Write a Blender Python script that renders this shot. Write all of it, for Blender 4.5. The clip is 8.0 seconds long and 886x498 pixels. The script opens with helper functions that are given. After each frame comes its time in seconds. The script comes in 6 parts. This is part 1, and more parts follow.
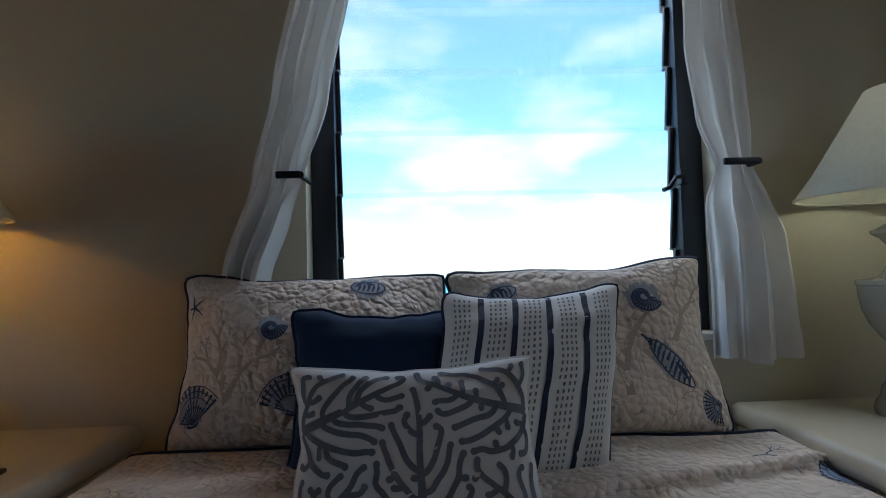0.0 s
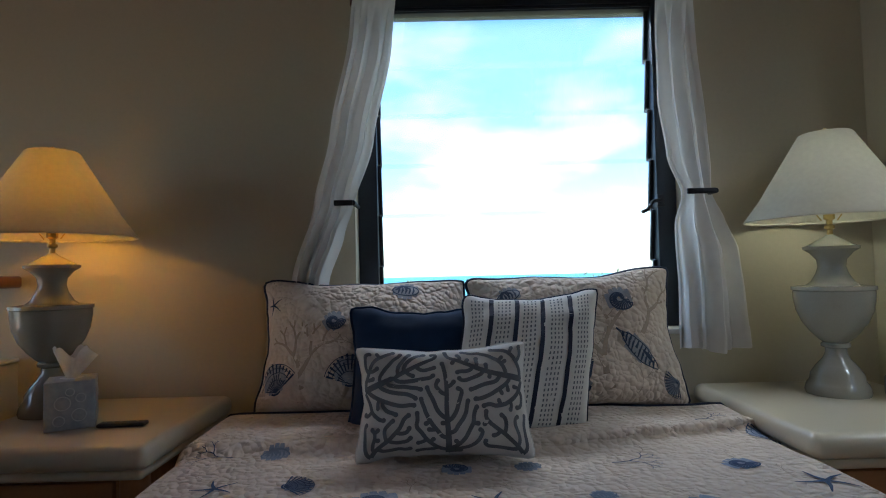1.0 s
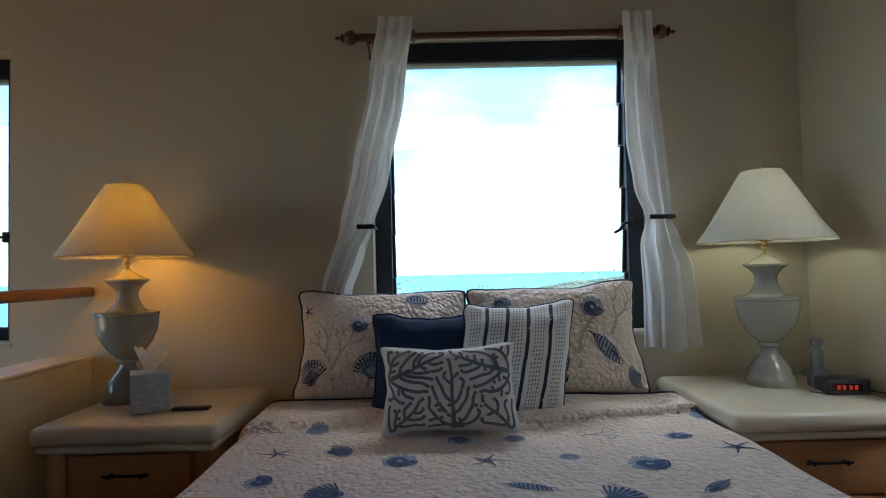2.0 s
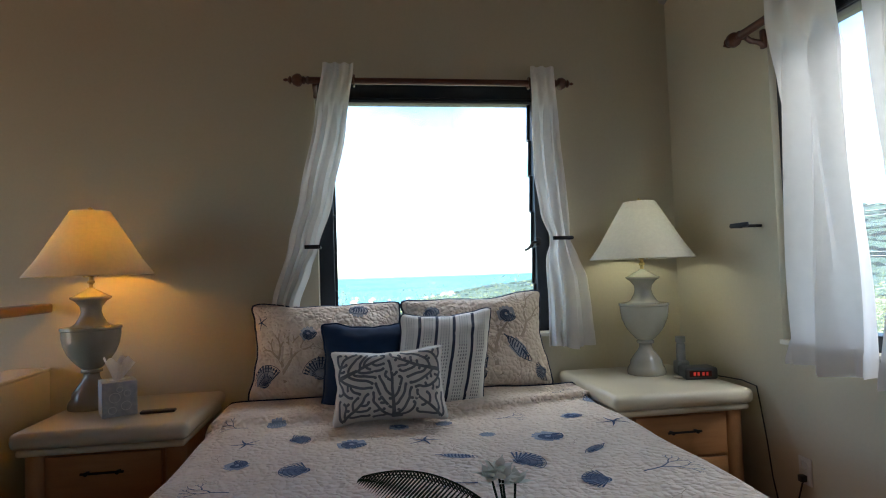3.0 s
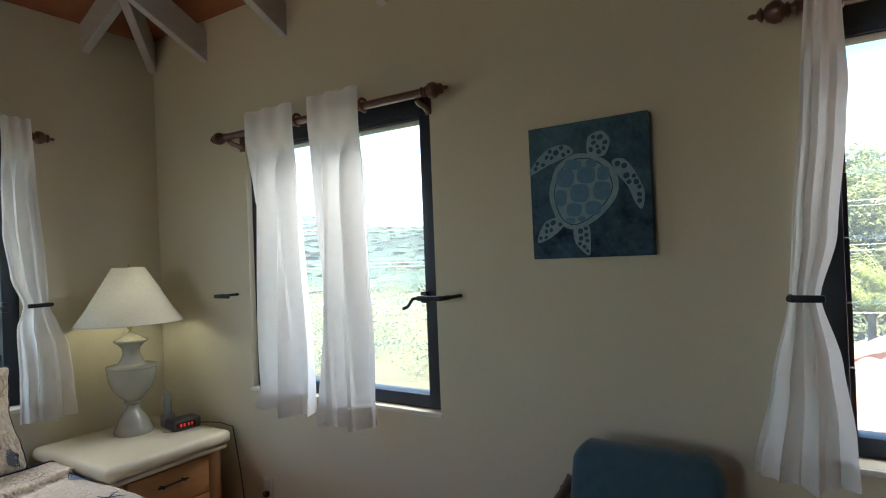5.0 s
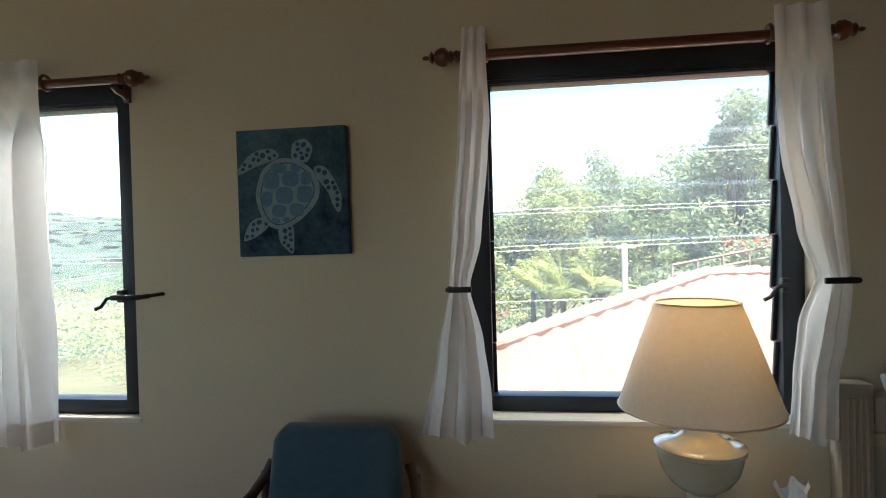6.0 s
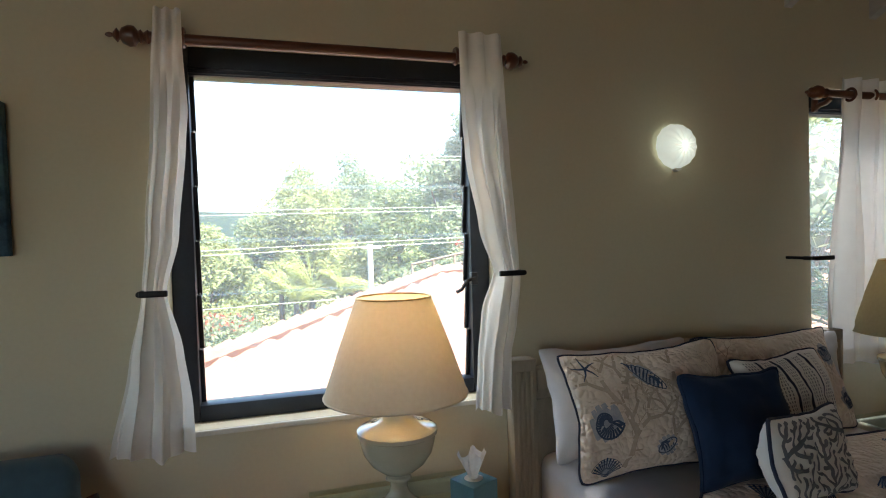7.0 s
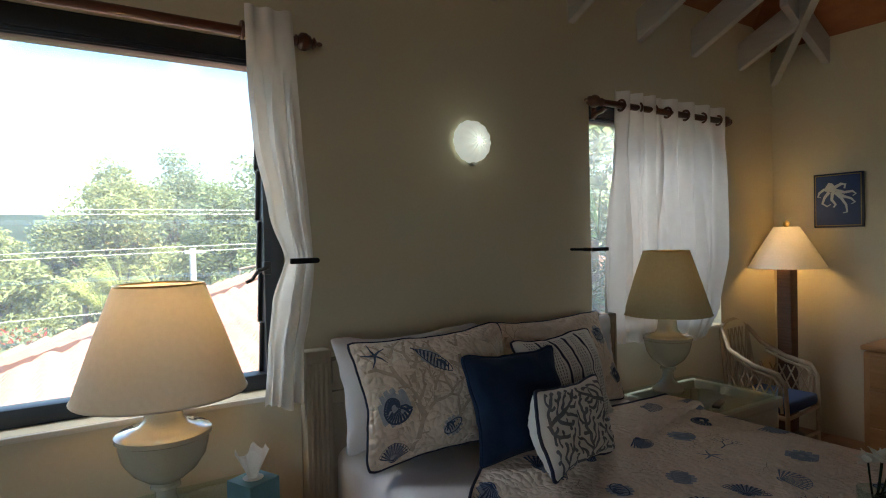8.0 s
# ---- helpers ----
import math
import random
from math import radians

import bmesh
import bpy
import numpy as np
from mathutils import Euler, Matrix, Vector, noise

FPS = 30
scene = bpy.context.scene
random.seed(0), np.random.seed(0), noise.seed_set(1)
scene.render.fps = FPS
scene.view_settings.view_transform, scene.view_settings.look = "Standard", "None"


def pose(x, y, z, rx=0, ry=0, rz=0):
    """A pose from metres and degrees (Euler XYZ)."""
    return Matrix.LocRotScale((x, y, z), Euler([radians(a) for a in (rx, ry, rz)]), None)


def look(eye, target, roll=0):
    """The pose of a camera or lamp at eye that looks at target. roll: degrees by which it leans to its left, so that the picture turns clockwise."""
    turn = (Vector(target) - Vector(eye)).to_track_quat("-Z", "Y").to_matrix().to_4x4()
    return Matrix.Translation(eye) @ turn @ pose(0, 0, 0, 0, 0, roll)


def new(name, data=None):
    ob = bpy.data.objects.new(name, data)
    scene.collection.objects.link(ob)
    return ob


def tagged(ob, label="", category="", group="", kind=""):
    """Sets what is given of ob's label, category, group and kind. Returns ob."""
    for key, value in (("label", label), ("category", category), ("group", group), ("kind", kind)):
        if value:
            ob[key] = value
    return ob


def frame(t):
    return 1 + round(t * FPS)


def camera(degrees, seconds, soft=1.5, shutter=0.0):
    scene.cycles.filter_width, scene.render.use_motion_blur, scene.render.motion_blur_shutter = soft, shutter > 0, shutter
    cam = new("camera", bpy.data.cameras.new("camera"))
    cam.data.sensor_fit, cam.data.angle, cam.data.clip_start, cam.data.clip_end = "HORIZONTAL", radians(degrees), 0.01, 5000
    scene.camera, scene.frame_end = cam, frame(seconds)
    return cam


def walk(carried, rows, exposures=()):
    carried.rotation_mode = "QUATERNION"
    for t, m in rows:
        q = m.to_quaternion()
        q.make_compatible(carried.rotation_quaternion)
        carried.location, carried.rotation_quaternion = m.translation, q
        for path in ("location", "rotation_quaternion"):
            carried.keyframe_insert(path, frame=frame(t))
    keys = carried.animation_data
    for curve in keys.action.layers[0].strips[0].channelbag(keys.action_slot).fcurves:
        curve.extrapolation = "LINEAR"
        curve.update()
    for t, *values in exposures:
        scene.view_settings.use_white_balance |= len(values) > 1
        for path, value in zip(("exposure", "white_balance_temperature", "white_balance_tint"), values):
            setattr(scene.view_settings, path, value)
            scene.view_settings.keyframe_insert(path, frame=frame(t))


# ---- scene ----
cam = camera(75.4, 8.0, soft=1.05)
PATH = [
    (0, (-0.094, 0.091, 1.107), (-0.006, 2.087, 1.192), -1.6),
    (0.5, (-0.105, -0.149, 1.114), (-0.059, 1.848, 1.199), -1.6),
    (1, (-0.112, -0.405, 1.139), (-0.097, 1.593, 1.219), -1.4),
    (2.3, (-0.156, -1.011, 1.228), (-0.132, 0.988, 1.299), -1.4),
    (2.5, (-0.169, -1.107, 1.242), (-0.106, 0.89, 1.311), -1.5),
    (3, (-0.221, -1.321, 1.266), (0.064, 0.657, 1.343), -1.9),
    (3.5, (-0.341, -1.419, 1.381), (0.348, 0.458, 1.432), -1.4),
    (4, (-0.416, -1.562, 1.533), (0.629, 0.143, 1.56), -1.2),
    (4.2, (-0.454, -1.611, 1.545), (0.725, 0.005, 1.582), -1.7),
    (5.3, (-0.56, -1.622, 1.641), (1.275, -0.825, 1.641), -2.1),
    (5.5, (-0.569, -1.67, 1.637), (1.326, -1.032, 1.628), -2.0),
    (6, (-0.676, -1.805, 1.631), (1.313, -1.598, 1.605), -1.5),
    (6.5, (-0.657, -1.924, 1.631), (1.328, -2.165, 1.59), -1.6),
    (7, (-0.696, -1.974, 1.618), (1.203, -2.599, 1.574), -1.6),
    (7.5, (-0.696, -2.083, 1.576), (1.093, -2.977, 1.538), -1.4),
    (8, (-0.736, -2.174, 1.529), (0.926, -3.286, 1.498), -1.3),
]
walk(cam, [(t, look(eye, target, roll)) for t, eye, target, roll in PATH],
     exposures=[(0, 1.98, 5800, 10), (1, 2.23, 6000, 10), (2.5, 2.65, 6250, 10), (4, 2.85, 6500, 10), (5.5, 2.94, 6750, 10), (6, 2.80, 6880, 10), (6.5, 2.88, 7000, 10), (7, 3.08, 7050, 10), (7.5, 3.02, 7050, 10), (8, 2.8, 7050, 10)])

# ---------------------------------------------------------------- world, sun and lamps' power
SUN_EL, SUN_AZ = 57.0, 242.0
world = bpy.data.worlds.new("sky")
scene.world = world
world.use_nodes = True
wn = world.node_tree.nodes
sky = wn.new("ShaderNodeTexSky")
sky.sky_type = "NISHITA"
sky.sun_disc = False
sky.sun_elevation = radians(SUN_EL)
sky.sun_rotation = radians(SUN_AZ)
sky.dust_density, sky.ozone_density = 0.6, 2.5
wl = world.node_tree.links
tint = wn.new("ShaderNodeHueSaturation")
tint.inputs["Saturation"].default_value = 1.2
grey = wn.new("ShaderNodeRGBToBW")
lift = wn.new("ShaderNodeMath")
lift.operation = "MULTIPLY"
lift.inputs[1].default_value = 1.5
wco, wmap = wn.new("ShaderNodeTexCoord"), wn.new("ShaderNodeMapping")
wmap.inputs["Scale"].default_value = (1, 1, 2.6)
puff = wn.new("ShaderNodeTexNoise")
puff.inputs["Scale"].default_value, puff.inputs["Detail"].default_value = 4.5, 8
cloud = wn.new("ShaderNodeValToRGB")
cloud.color_ramp.elements[0].position, cloud.color_ramp.elements[1].position = 0.50, 0.82
blend = wn.new("ShaderNodeMixRGB")
wl.new(sky.outputs[0], tint.inputs["Color"])
wl.new(sky.outputs[0], grey.inputs[0])
wl.new(grey.outputs[0], lift.inputs[0])
wl.new(wco.outputs["Generated"], wmap.inputs["Vector"])
wl.new(wmap.outputs[0], puff.inputs["Vector"])
wl.new(puff.outputs[0], cloud.inputs[0])
wl.new(cloud.outputs[0], blend.inputs[0])
wl.new(tint.outputs[0], blend.inputs[1])
wl.new(lift.outputs[0], blend.inputs[2])
wl.new(blend.outputs[0], wn["Background"].inputs[0])
wn["Background"].inputs[1].default_value = 0.105

sun_data = bpy.data.lights.new("sun", "SUN")
sun_data.energy, sun_data.angle, sun_data.color = 5.0, radians(0.5), (1.0, 0.95, 0.87)
sun = new("sun", sun_data)
az = radians(SUN_AZ)
sun_dir = Vector((math.sin(az) * math.cos(radians(SUN_EL)), math.cos(az) * math.cos(radians(SUN_EL)), math.sin(radians(SUN_EL))))
sun.matrix_world = look(sun_dir * 60, (0, 0, 0))


# strength of the lamps in the room, watts
LAMP_L, LAMP_R, LAMP_3, LAMP_4, LAMP_F, SCONCE_W = 0.60, 0.28, 0.28, 0.0005, 0.85, 0.02
# added area lamps that stand in for sky light at windows and doorway, watts
SKY_W1, SKY_W2, SKY_W3, SKY_W4, SKY_DOOR = 4.6, 12.0, 5.2, 6.6, 1.6



def bulb(x, y, z, watts, color, radius=0.035):
    d = bpy.data.lights.new("bulb_light", "POINT")
    d.energy, d.color, d.shadow_soft_size = watts, color, radius
    ob = new("bulb_light", d)
    ob.location = (x, y, z)
    return ob


# ---------------------------------------------------------------- materials
def material(name, c1, c2=None, rough=0.6, metal=0.0, scale=8.0, fine=120.0, bump=0.15, dist=0.004, stretch=(1, 1, 1), spec=0.5,
             rand=0.0, translucent=0.0, sheen=0.0, coat=0.0):
    """Two tones mixed by noise at two scales, with fine relief; rand varies the tone from object to object."""
    m = bpy.data.materials.new(name)
    m.use_nodes = True
    nt = m.node_tree
    n, ln = nt.nodes, nt.links
    b = n["Principled BSDF"]
    c2 = c2 or tuple(c * 0.82 for c in c1)
    tc = n.new("ShaderNodeTexCoord")
    mp = n.new("ShaderNodeMapping")
    mp.inputs["Scale"].default_value = stretch
    ln.new(tc.outputs["Object"], mp.inputs["Vector"])
    big, small = n.new("ShaderNodeTexNoise"), n.new("ShaderNodeTexNoise")
    big.inputs["Scale"].default_value, small.inputs["Scale"].default_value = scale, fine
    big.inputs["Detail"].default_value, small.inputs["Detail"].default_value = 5, 3
    for t in (big, small):
        ln.new(mp.outputs[0], t.inputs["Vector"])
    mixf = n.new("ShaderNodeMath")
    mixf.operation = "MULTIPLY_ADD"
    mixf.inputs[1].default_value = 0.35
    ln.new(small.outputs[0], mixf.inputs[0])
    half = n.new("ShaderNodeMath")
    half.operation = "MULTIPLY"
    half.inputs[1].default_value = 0.65
    ln.new(big.outputs[0], half.inputs[0])
    ln.new(half.outputs[0], mixf.inputs[2])
    ramp = n.new("ShaderNodeValToRGB")
    ramp.color_ramp.elements[0].position, ramp.color_ramp.elements[1].position = 0.32, 0.68
    ramp.color_ramp.elements[0].color, ramp.color_ramp.elements[1].color = (*c2, 1), (*c1, 1)
    ln.new(mixf.outputs[0], ramp.inputs[0])
    col = ramp.outputs[0]
    if rand:
        oi = n.new("ShaderNodeObjectInfo")
        mr = n.new("ShaderNodeMapRange")
        mr.inputs["To Min"].default_value, mr.inputs["To Max"].default_value = 1 - rand, 1 + rand
        ln.new(oi.outputs["Random"], mr.inputs["Value"])
        hs = n.new("ShaderNodeHueSaturation")
        ln.new(mr.outputs[0], hs.inputs["Value"])
        ln.new(col, hs.inputs["Color"])
        col = hs.outputs[0]
    ln.new(col, b.inputs["Base Color"])
    b.inputs["Roughness"].default_value = rough
    b.inputs["Metallic"].default_value = metal
    b.inputs["Specular IOR Level"].default_value = spec
    b.inputs["Coat Weight"].default_value = coat
    b.inputs["Coat Roughness"].default_value = 0.12
    b.inputs["Sheen Weight"].default_value = sheen
    if bump:
        bp = n.new("ShaderNodeBump")
        bp.inputs["Strength"].default_value, bp.inputs["Distance"].default_value = bump, dist
        ln.new(mixf.outputs[0], bp.inputs["Height"])
        ln.new(bp.outputs[0], b.inputs["Normal"])
    if translucent:
        tr = n.new("ShaderNodeBsdfTranslucent")
        ln.new(col, tr.inputs["Color"])
        mx = n.new("ShaderNodeMixShader")
        mx.inputs[0].default_value = translucent
        ln.new(b.outputs[0], mx.inputs[1])
        ln.new(tr.outputs[0], mx.inputs[2])
        ln.new(mx.outputs[0], n["Material Output"].inputs["Surface"])
    return m


def glass_material(name, tint, gloss=0.07, haze_film=0.0):
    m = bpy.data.materials.new(name)
    m.use_nodes = True
    n, ln = m.node_tree.nodes, m.node_tree.links
    n.remove(n["Principled BSDF"])
    tr, gl, mx, fr = n.new("ShaderNodeBsdfTransparent"), n.new("ShaderNodeBsdfGlossy"), n.new("ShaderNodeMixShader"), n.new("ShaderNodeLayerWeight")
    tr.inputs[0].default_value = (*tint, 1)
    gl.inputs["Roughness"].default_value = 0.02
    fr.inputs["Blend"].default_value = 0.5
    pw, sc_ = n.new("ShaderNodeMath"), n.new("ShaderNodeMath")
    pw.operation, sc_.operation = "POWER", "MULTIPLY_ADD"
    pw.inputs[1].default_value = 4.0
    sc_.inputs[1].default_value, sc_.inputs[2].default_value = 0.35, 0.02 + gloss * 0.2
    ln.new(fr.outputs["Facing"], pw.inputs[0])
    ln.new(pw.outputs[0], sc_.inputs[0])
    ln.new(sc_.outputs[0], mx.inputs[0])
    ln.new(tr.outputs[0], mx.inputs[1])
    ln.new(gl.outputs[0], mx.inputs[2])
    out = mx.outputs[0]
    # pale translucent film: salt on the glass and veiling glare over the view together
    if haze_film:
        df, mx2, nz = n.new("ShaderNodeBsdfTranslucent"), n.new("ShaderNodeMixShader"), n.new("ShaderNodeTexNoise")
        df.inputs[0].default_value = (0.88, 0.93, 0.95, 1)
        nz.inputs["Scale"].default_value = 3
        mr = n.new("ShaderNodeMapRange")
        mr.inputs["To Min"].default_value, mr.inputs["To Max"].default_value = haze_film * 0.7, haze_film * 1.3
        ln.new(nz.outputs[0], mr.inputs["Value"])
        ln.new(mr.outputs[0], mx2.inputs[0])
        ln.new(out, mx2.inputs[1])
        ln.new(df.outputs[0], mx2.inputs[2])
        out = mx2.outputs[0]
    ln.new(out, n["Material Output"].inputs["Surface"])
    return m


def glow_material(name, color, strength):
    m = bpy.data.materials.new(name)
    m.use_nodes = True
    b = m.node_tree.nodes["Principled BSDF"]
    b.inputs["Base Color"].default_value = (*color, 1)
    b.inputs["Emission Color"].default_value = (*color, 1)
    b.inputs["Emission Strength"].default_value = strength
    return m


def quilt_material(name, c1, c2, cell=34.0, strength=1.0):
    """Cotton with wavy hand-quilting: puckers between stitched lines."""
    m = material(name, c1, c2, rough=0.9, scale=5, fine=300, bump=0.0, sheen=0.2, spec=0.2)
    n, ln = m.node_tree.nodes, m.node_tree.links
    tc = n.new("ShaderNodeTexCoord")
    no = n.new("ShaderNodeTexNoise")
    no.inputs["Scale"].default_value = 14
    ad = n.new("ShaderNodeMixRGB")
    ad.blend_type = "ADD"
    ad.inputs[0].default_value = 0.05
    ln.new(tc.outputs["Object"], no.inputs["Vector"])
    ln.new(tc.outputs["Object"], ad.inputs[1])
    ln.new(no.outputs["Color"], ad.inputs[2])
    vo = n.new("ShaderNodeTexVoronoi")
    vo.feature = "SMOOTH_F1"
    vo.inputs["Scale"].default_value = cell
    vo.inputs["Smoothness"].default_value = 0.12
    ln.new(ad.outputs[0], vo.inputs["Vector"])
    bp = n.new("ShaderNodeBump")
    bp.invert = True
    bp.inputs["Strength"].default_value, bp.inputs["Distance"].default_value = strength, 0.017
    ln.new(vo.outputs["Distance"], bp.inputs["Height"])
    ln.new(bp.outputs[0], n["Principled BSDF"].inputs["Normal"])
    return m


WALL = material("cream_plaster", (0.61, 0.55, 0.415), (0.56, 0.505, 0.375), rough=0.85, scale=1.3, fine=60, bump=0.25, dist=0.003, spec=0.25)
LEDGE = material("white_plaster", (0.72, 0.69, 0.62), rough=0.75, scale=3, fine=80, bump=0.2)
FLOOR = material("terracotta_floor", (0.33, 0.16, 0.08), (0.26, 0.12, 0.06), rough=0.4, scale=3, rand=0.12)
RAFTER = material("grey_white_paint", (0.50, 0.48, 0.46), (0.42, 0.40, 0.39), rough=0.6, scale=6, stretch=(1, 1, 8))
FRAME = material("dark_aluminium", (0.028, 0.036, 0.050), (0.019, 0.024, 0.034), rough=0.42, metal=0.3, scale=10, bump=0.05)
CLIP = material("black_clip", (0.02, 0.021, 0.025), rough=0.5, metal=0.2)
PANE = glass_material("window_glass", (0.93, 0.97, 0.97), haze_film=0.06)
TABLE_GLASS = glass_material("table_glass", (0.89, 0.96, 0.93), 0.25)
ROD = material("cherry_wood", (0.13, 0.042, 0.022), (0.075, 0.024, 0.013), rough=0.35, scale=14, fine=200, stretch=(0.3, 3, 3), bump=0.08, coat=0.4)
CURTAIN = material("white_cotton_curtain", (0.86, 0.835, 0.80), (0.81, 0.785, 0.75), rough=0.9, scale=20, fine=600, bump=0.12, dist=0.002, translucent=0.23, spec=0.15)
HOLD = material("black_iron", (0.018, 0.018, 0.022), rough=0.45, metal=0.6, bump=0.1)
TOP = material("cream_lacquer", (0.66, 0.60, 0.46), (0.60, 0.54, 0.40), rough=0.28, scale=4, bump=0.04, coat=0.3)
OAK = material("honey_oak", (0.50, 0.27, 0.125), (0.38, 0.19, 0.08), rough=0.45, scale=5, fine=90, stretch=(1.0, 8, 1.4), bump=0.1, dist=0.002)
OAKH = material("honey_oak_drawer", (0.47, 0.24, 0.10), (0.36, 0.17, 0.07), rough=0.42, scale=5, fine=90, stretch=(1.0, 6, 9), bump=0.1, dist=0.002)
CERAMIC = material("crackled_ceramic", (0.37, 0.355, 0.295), (0.32, 0.305, 0.25), rough=0.2, scale=9, fine=220, bump=0.04, coat=0.5)
GLAZE = material("olive_cream_glaze", (0.53, 0.51, 0.40), (0.46, 0.44, 0.34), rough=0.12, scale=9, fine=220, bump=0.03, coat=0.7)
BRASS = material("worn_brass", (0.55, 0.40, 0.16), rough=0.3, metal=1.0)
SHADE = material("linen_shade", (0.74, 0.69, 0.59), (0.68, 0.63, 0.53), rough=0.9, scale=60, fine=500, bump=0.1, dist=0.001, translucent=0.22, spec=0.1)
SHADE_URN = material("stiff_linen_shade", (0.61, 0.57, 0.47), (0.55, 0.51, 0.42), rough=0.9, scale=60, fine=500, bump=0.1, dist=0.001, translucent=0.18, spec=0.1)
SHADE_TAN = material("tan_linen_shade", (0.50, 0.46, 0.31), (0.45, 0.41, 0.27), rough=0.9, scale=60, fine=500, bump=0.1, dist=0.001, translucent=0.2, spec=0.1)
QUILT = quilt_material("cream_quilt", (0.80, 0.70, 0.60), (0.74, 0.63, 0.53), cell=44, strength=0.95)
QUILT_SHAM = quilt_material("cream_quilt_sham", (0.73, 0.62, 0.52), (0.66, 0.55, 0.45), cell=46, strength=0.8)
INK = material("indigo_ink", (0.025, 0.042, 0.085), (0.05, 0.075, 0.13), rough=0.9, scale=60, fine=300, bump=0.1)
INK_PALE = material("pale_blue_ink", (0.17, 0.23, 0.33), (0.23, 0.28, 0.36), rough=0.9, scale=60, fine=300, bump=0.1)
WASH = material("blue_grey_wash", (0.42, 0.41, 0.42), (0.22, 0.25, 0.31), rough=0.9, scale=40, fine=200, bump=0.1)
QINK = material("blue_shell_ink", (0.030, 0.060, 0.135), (0.07, 0.115, 0.21), rough=0.9, scale=60, fine=300, bump=0.1)
QWASH = material("blue_shell_wash", (0.20, 0.27, 0.40), (0.38, 0.42, 0.50), rough=0.9, scale=45, fine=200, bump=0.1)
INK_TAN = material("tan_ink", (0.40, 0.31, 0.235), (0.47, 0.38, 0.30), rough=0.9, scale=60, fine=300, bump=0.1)
NAVY = material("navy_cotton", (0.010, 0.028, 0.068), (0.007, 0.020, 0.050), rough=0.85, scale=14, fine=500, bump=0.3, dist=0.002, sheen=0.04, spec=0.2)
PIPING = material("navy_piping", (0.012, 0.02, 0.05), rough=0.8)
OATMEAL = material("oatmeal_cotton", (0.72, 0.70, 0.66), (0.66, 0.64, 0.60), rough=0.9, scale=20, fine=450, bump=0.4, dist=0.002, sheen=0.2)
CORAL = material("grey_coral_embroidery", (0.155, 0.165, 0.185), (0.12, 0.13, 0.15), rough=0.85, scale=30, fine=500, bump=0.4, dist=0.002)
SHEET = material("white_sheet", (0.66, 0.66, 0.69), rough=0.9, scale=6, fine=300, bump=0.3, dist=0.003)
HEAD = material("whitewashed_wood", (0.34, 0.29, 0.22), (0.25, 0.21, 0.155), rough=0.6, scale=7, fine=120, stretch=(4, 4, 0.6), bump=0.25)


# ---------------------------------------------------------------- mesh helpers
def link_mesh(name, bm, mat, smooth=True, angle=0.7):
    me = bpy.data.meshes.new(name)
    bmesh.ops.recalc_face_normals(bm, faces=bm.faces)
    for f in bm.faces:
        f.smooth = smooth
    if smooth:
        for e in bm.edges:
            if len(e.link_faces) == 2 and e.calc_face_angle(0) > angle:
                e.smooth = False
    bm.to_mesh(me)
    bm.free()
    for x in (mat if isinstance(mat, (list, tuple)) else (mat,)):
        me.materials.append(x)
    return new(name, me)


def part(name, bm, mat, parent, label="", smooth=True):
    ob = link_mesh(name, bm, mat, smooth)
    ob.parent = parent
    if label:
        tagged(ob, label)
    return ob


def thing(name, label, category, m=None, group="", kind=""):
    ob = new(name)
    ob.empty_display_size = 0.1
    if m is not None:
        ob.matrix_world = m
    return tagged(ob, label, category, group, kind)


def box(bm, x0, x1, y0, y1, z0, z1, bevel=0.0, seg=2):
    r = bmesh.ops.create_cube(bm, size=1.0)
    vs = r["verts"]
    bmesh.ops.scale(bm, verts=vs, vec=(x1 - x0, y1 - y0, z1 - z0))
    bmesh.ops.translate(bm, verts=vs, vec=((x0 + x1) / 2, (y0 + y1) / 2, (z0 + z1) / 2))
    if bevel:
        es = list({e for v in vs for e in v.link_edges})
        bmesh.ops.bevel(bm, geom=es, offset=bevel, segments=seg, profile=0.5, affect="EDGES")
    return bm


def boxm(x0, x1, y0, y1, z0, z1, bevel=0.004, seg=2):
    return box(bmesh.new(), x0, x1, y0, y1, z0, z1, bevel, seg)


def lathe(profile, seg=40, close=False, axis="z", at=(0, 0, 0), bm=None, wobble=None):
    """Turns (radius, height) pairs round an axis."""
    bm = bm or bmesh.new()
    rings = []
    for r, h in profile:
        ring = []
        for i in range(seg):
            a = 2 * math.pi * i / seg
            rr = r * (wobble(a, h) if wobble else 1)
            p = (rr * math.cos(a), rr * math.sin(a), h)
            if axis == "x":
                p = (h, rr * math.cos(a), rr * math.sin(a))
            if axis == "y":
                p = (rr * math.cos(a), h, rr * math.sin(a))
            ring.append(bm.verts.new((p[0] + at[0], p[1] + at[1], p[2] + at[2])))
        rings.append(ring)
    for a, b in zip(rings, rings[1:]):
        for i in range(seg):
            bm.faces.new((a[i], a[(i + 1) % seg], b[(i + 1) % seg], b[i]))
    if close:
        bm.faces.new(rings[0])
        bm.faces.new(rings[-1])
    return bm


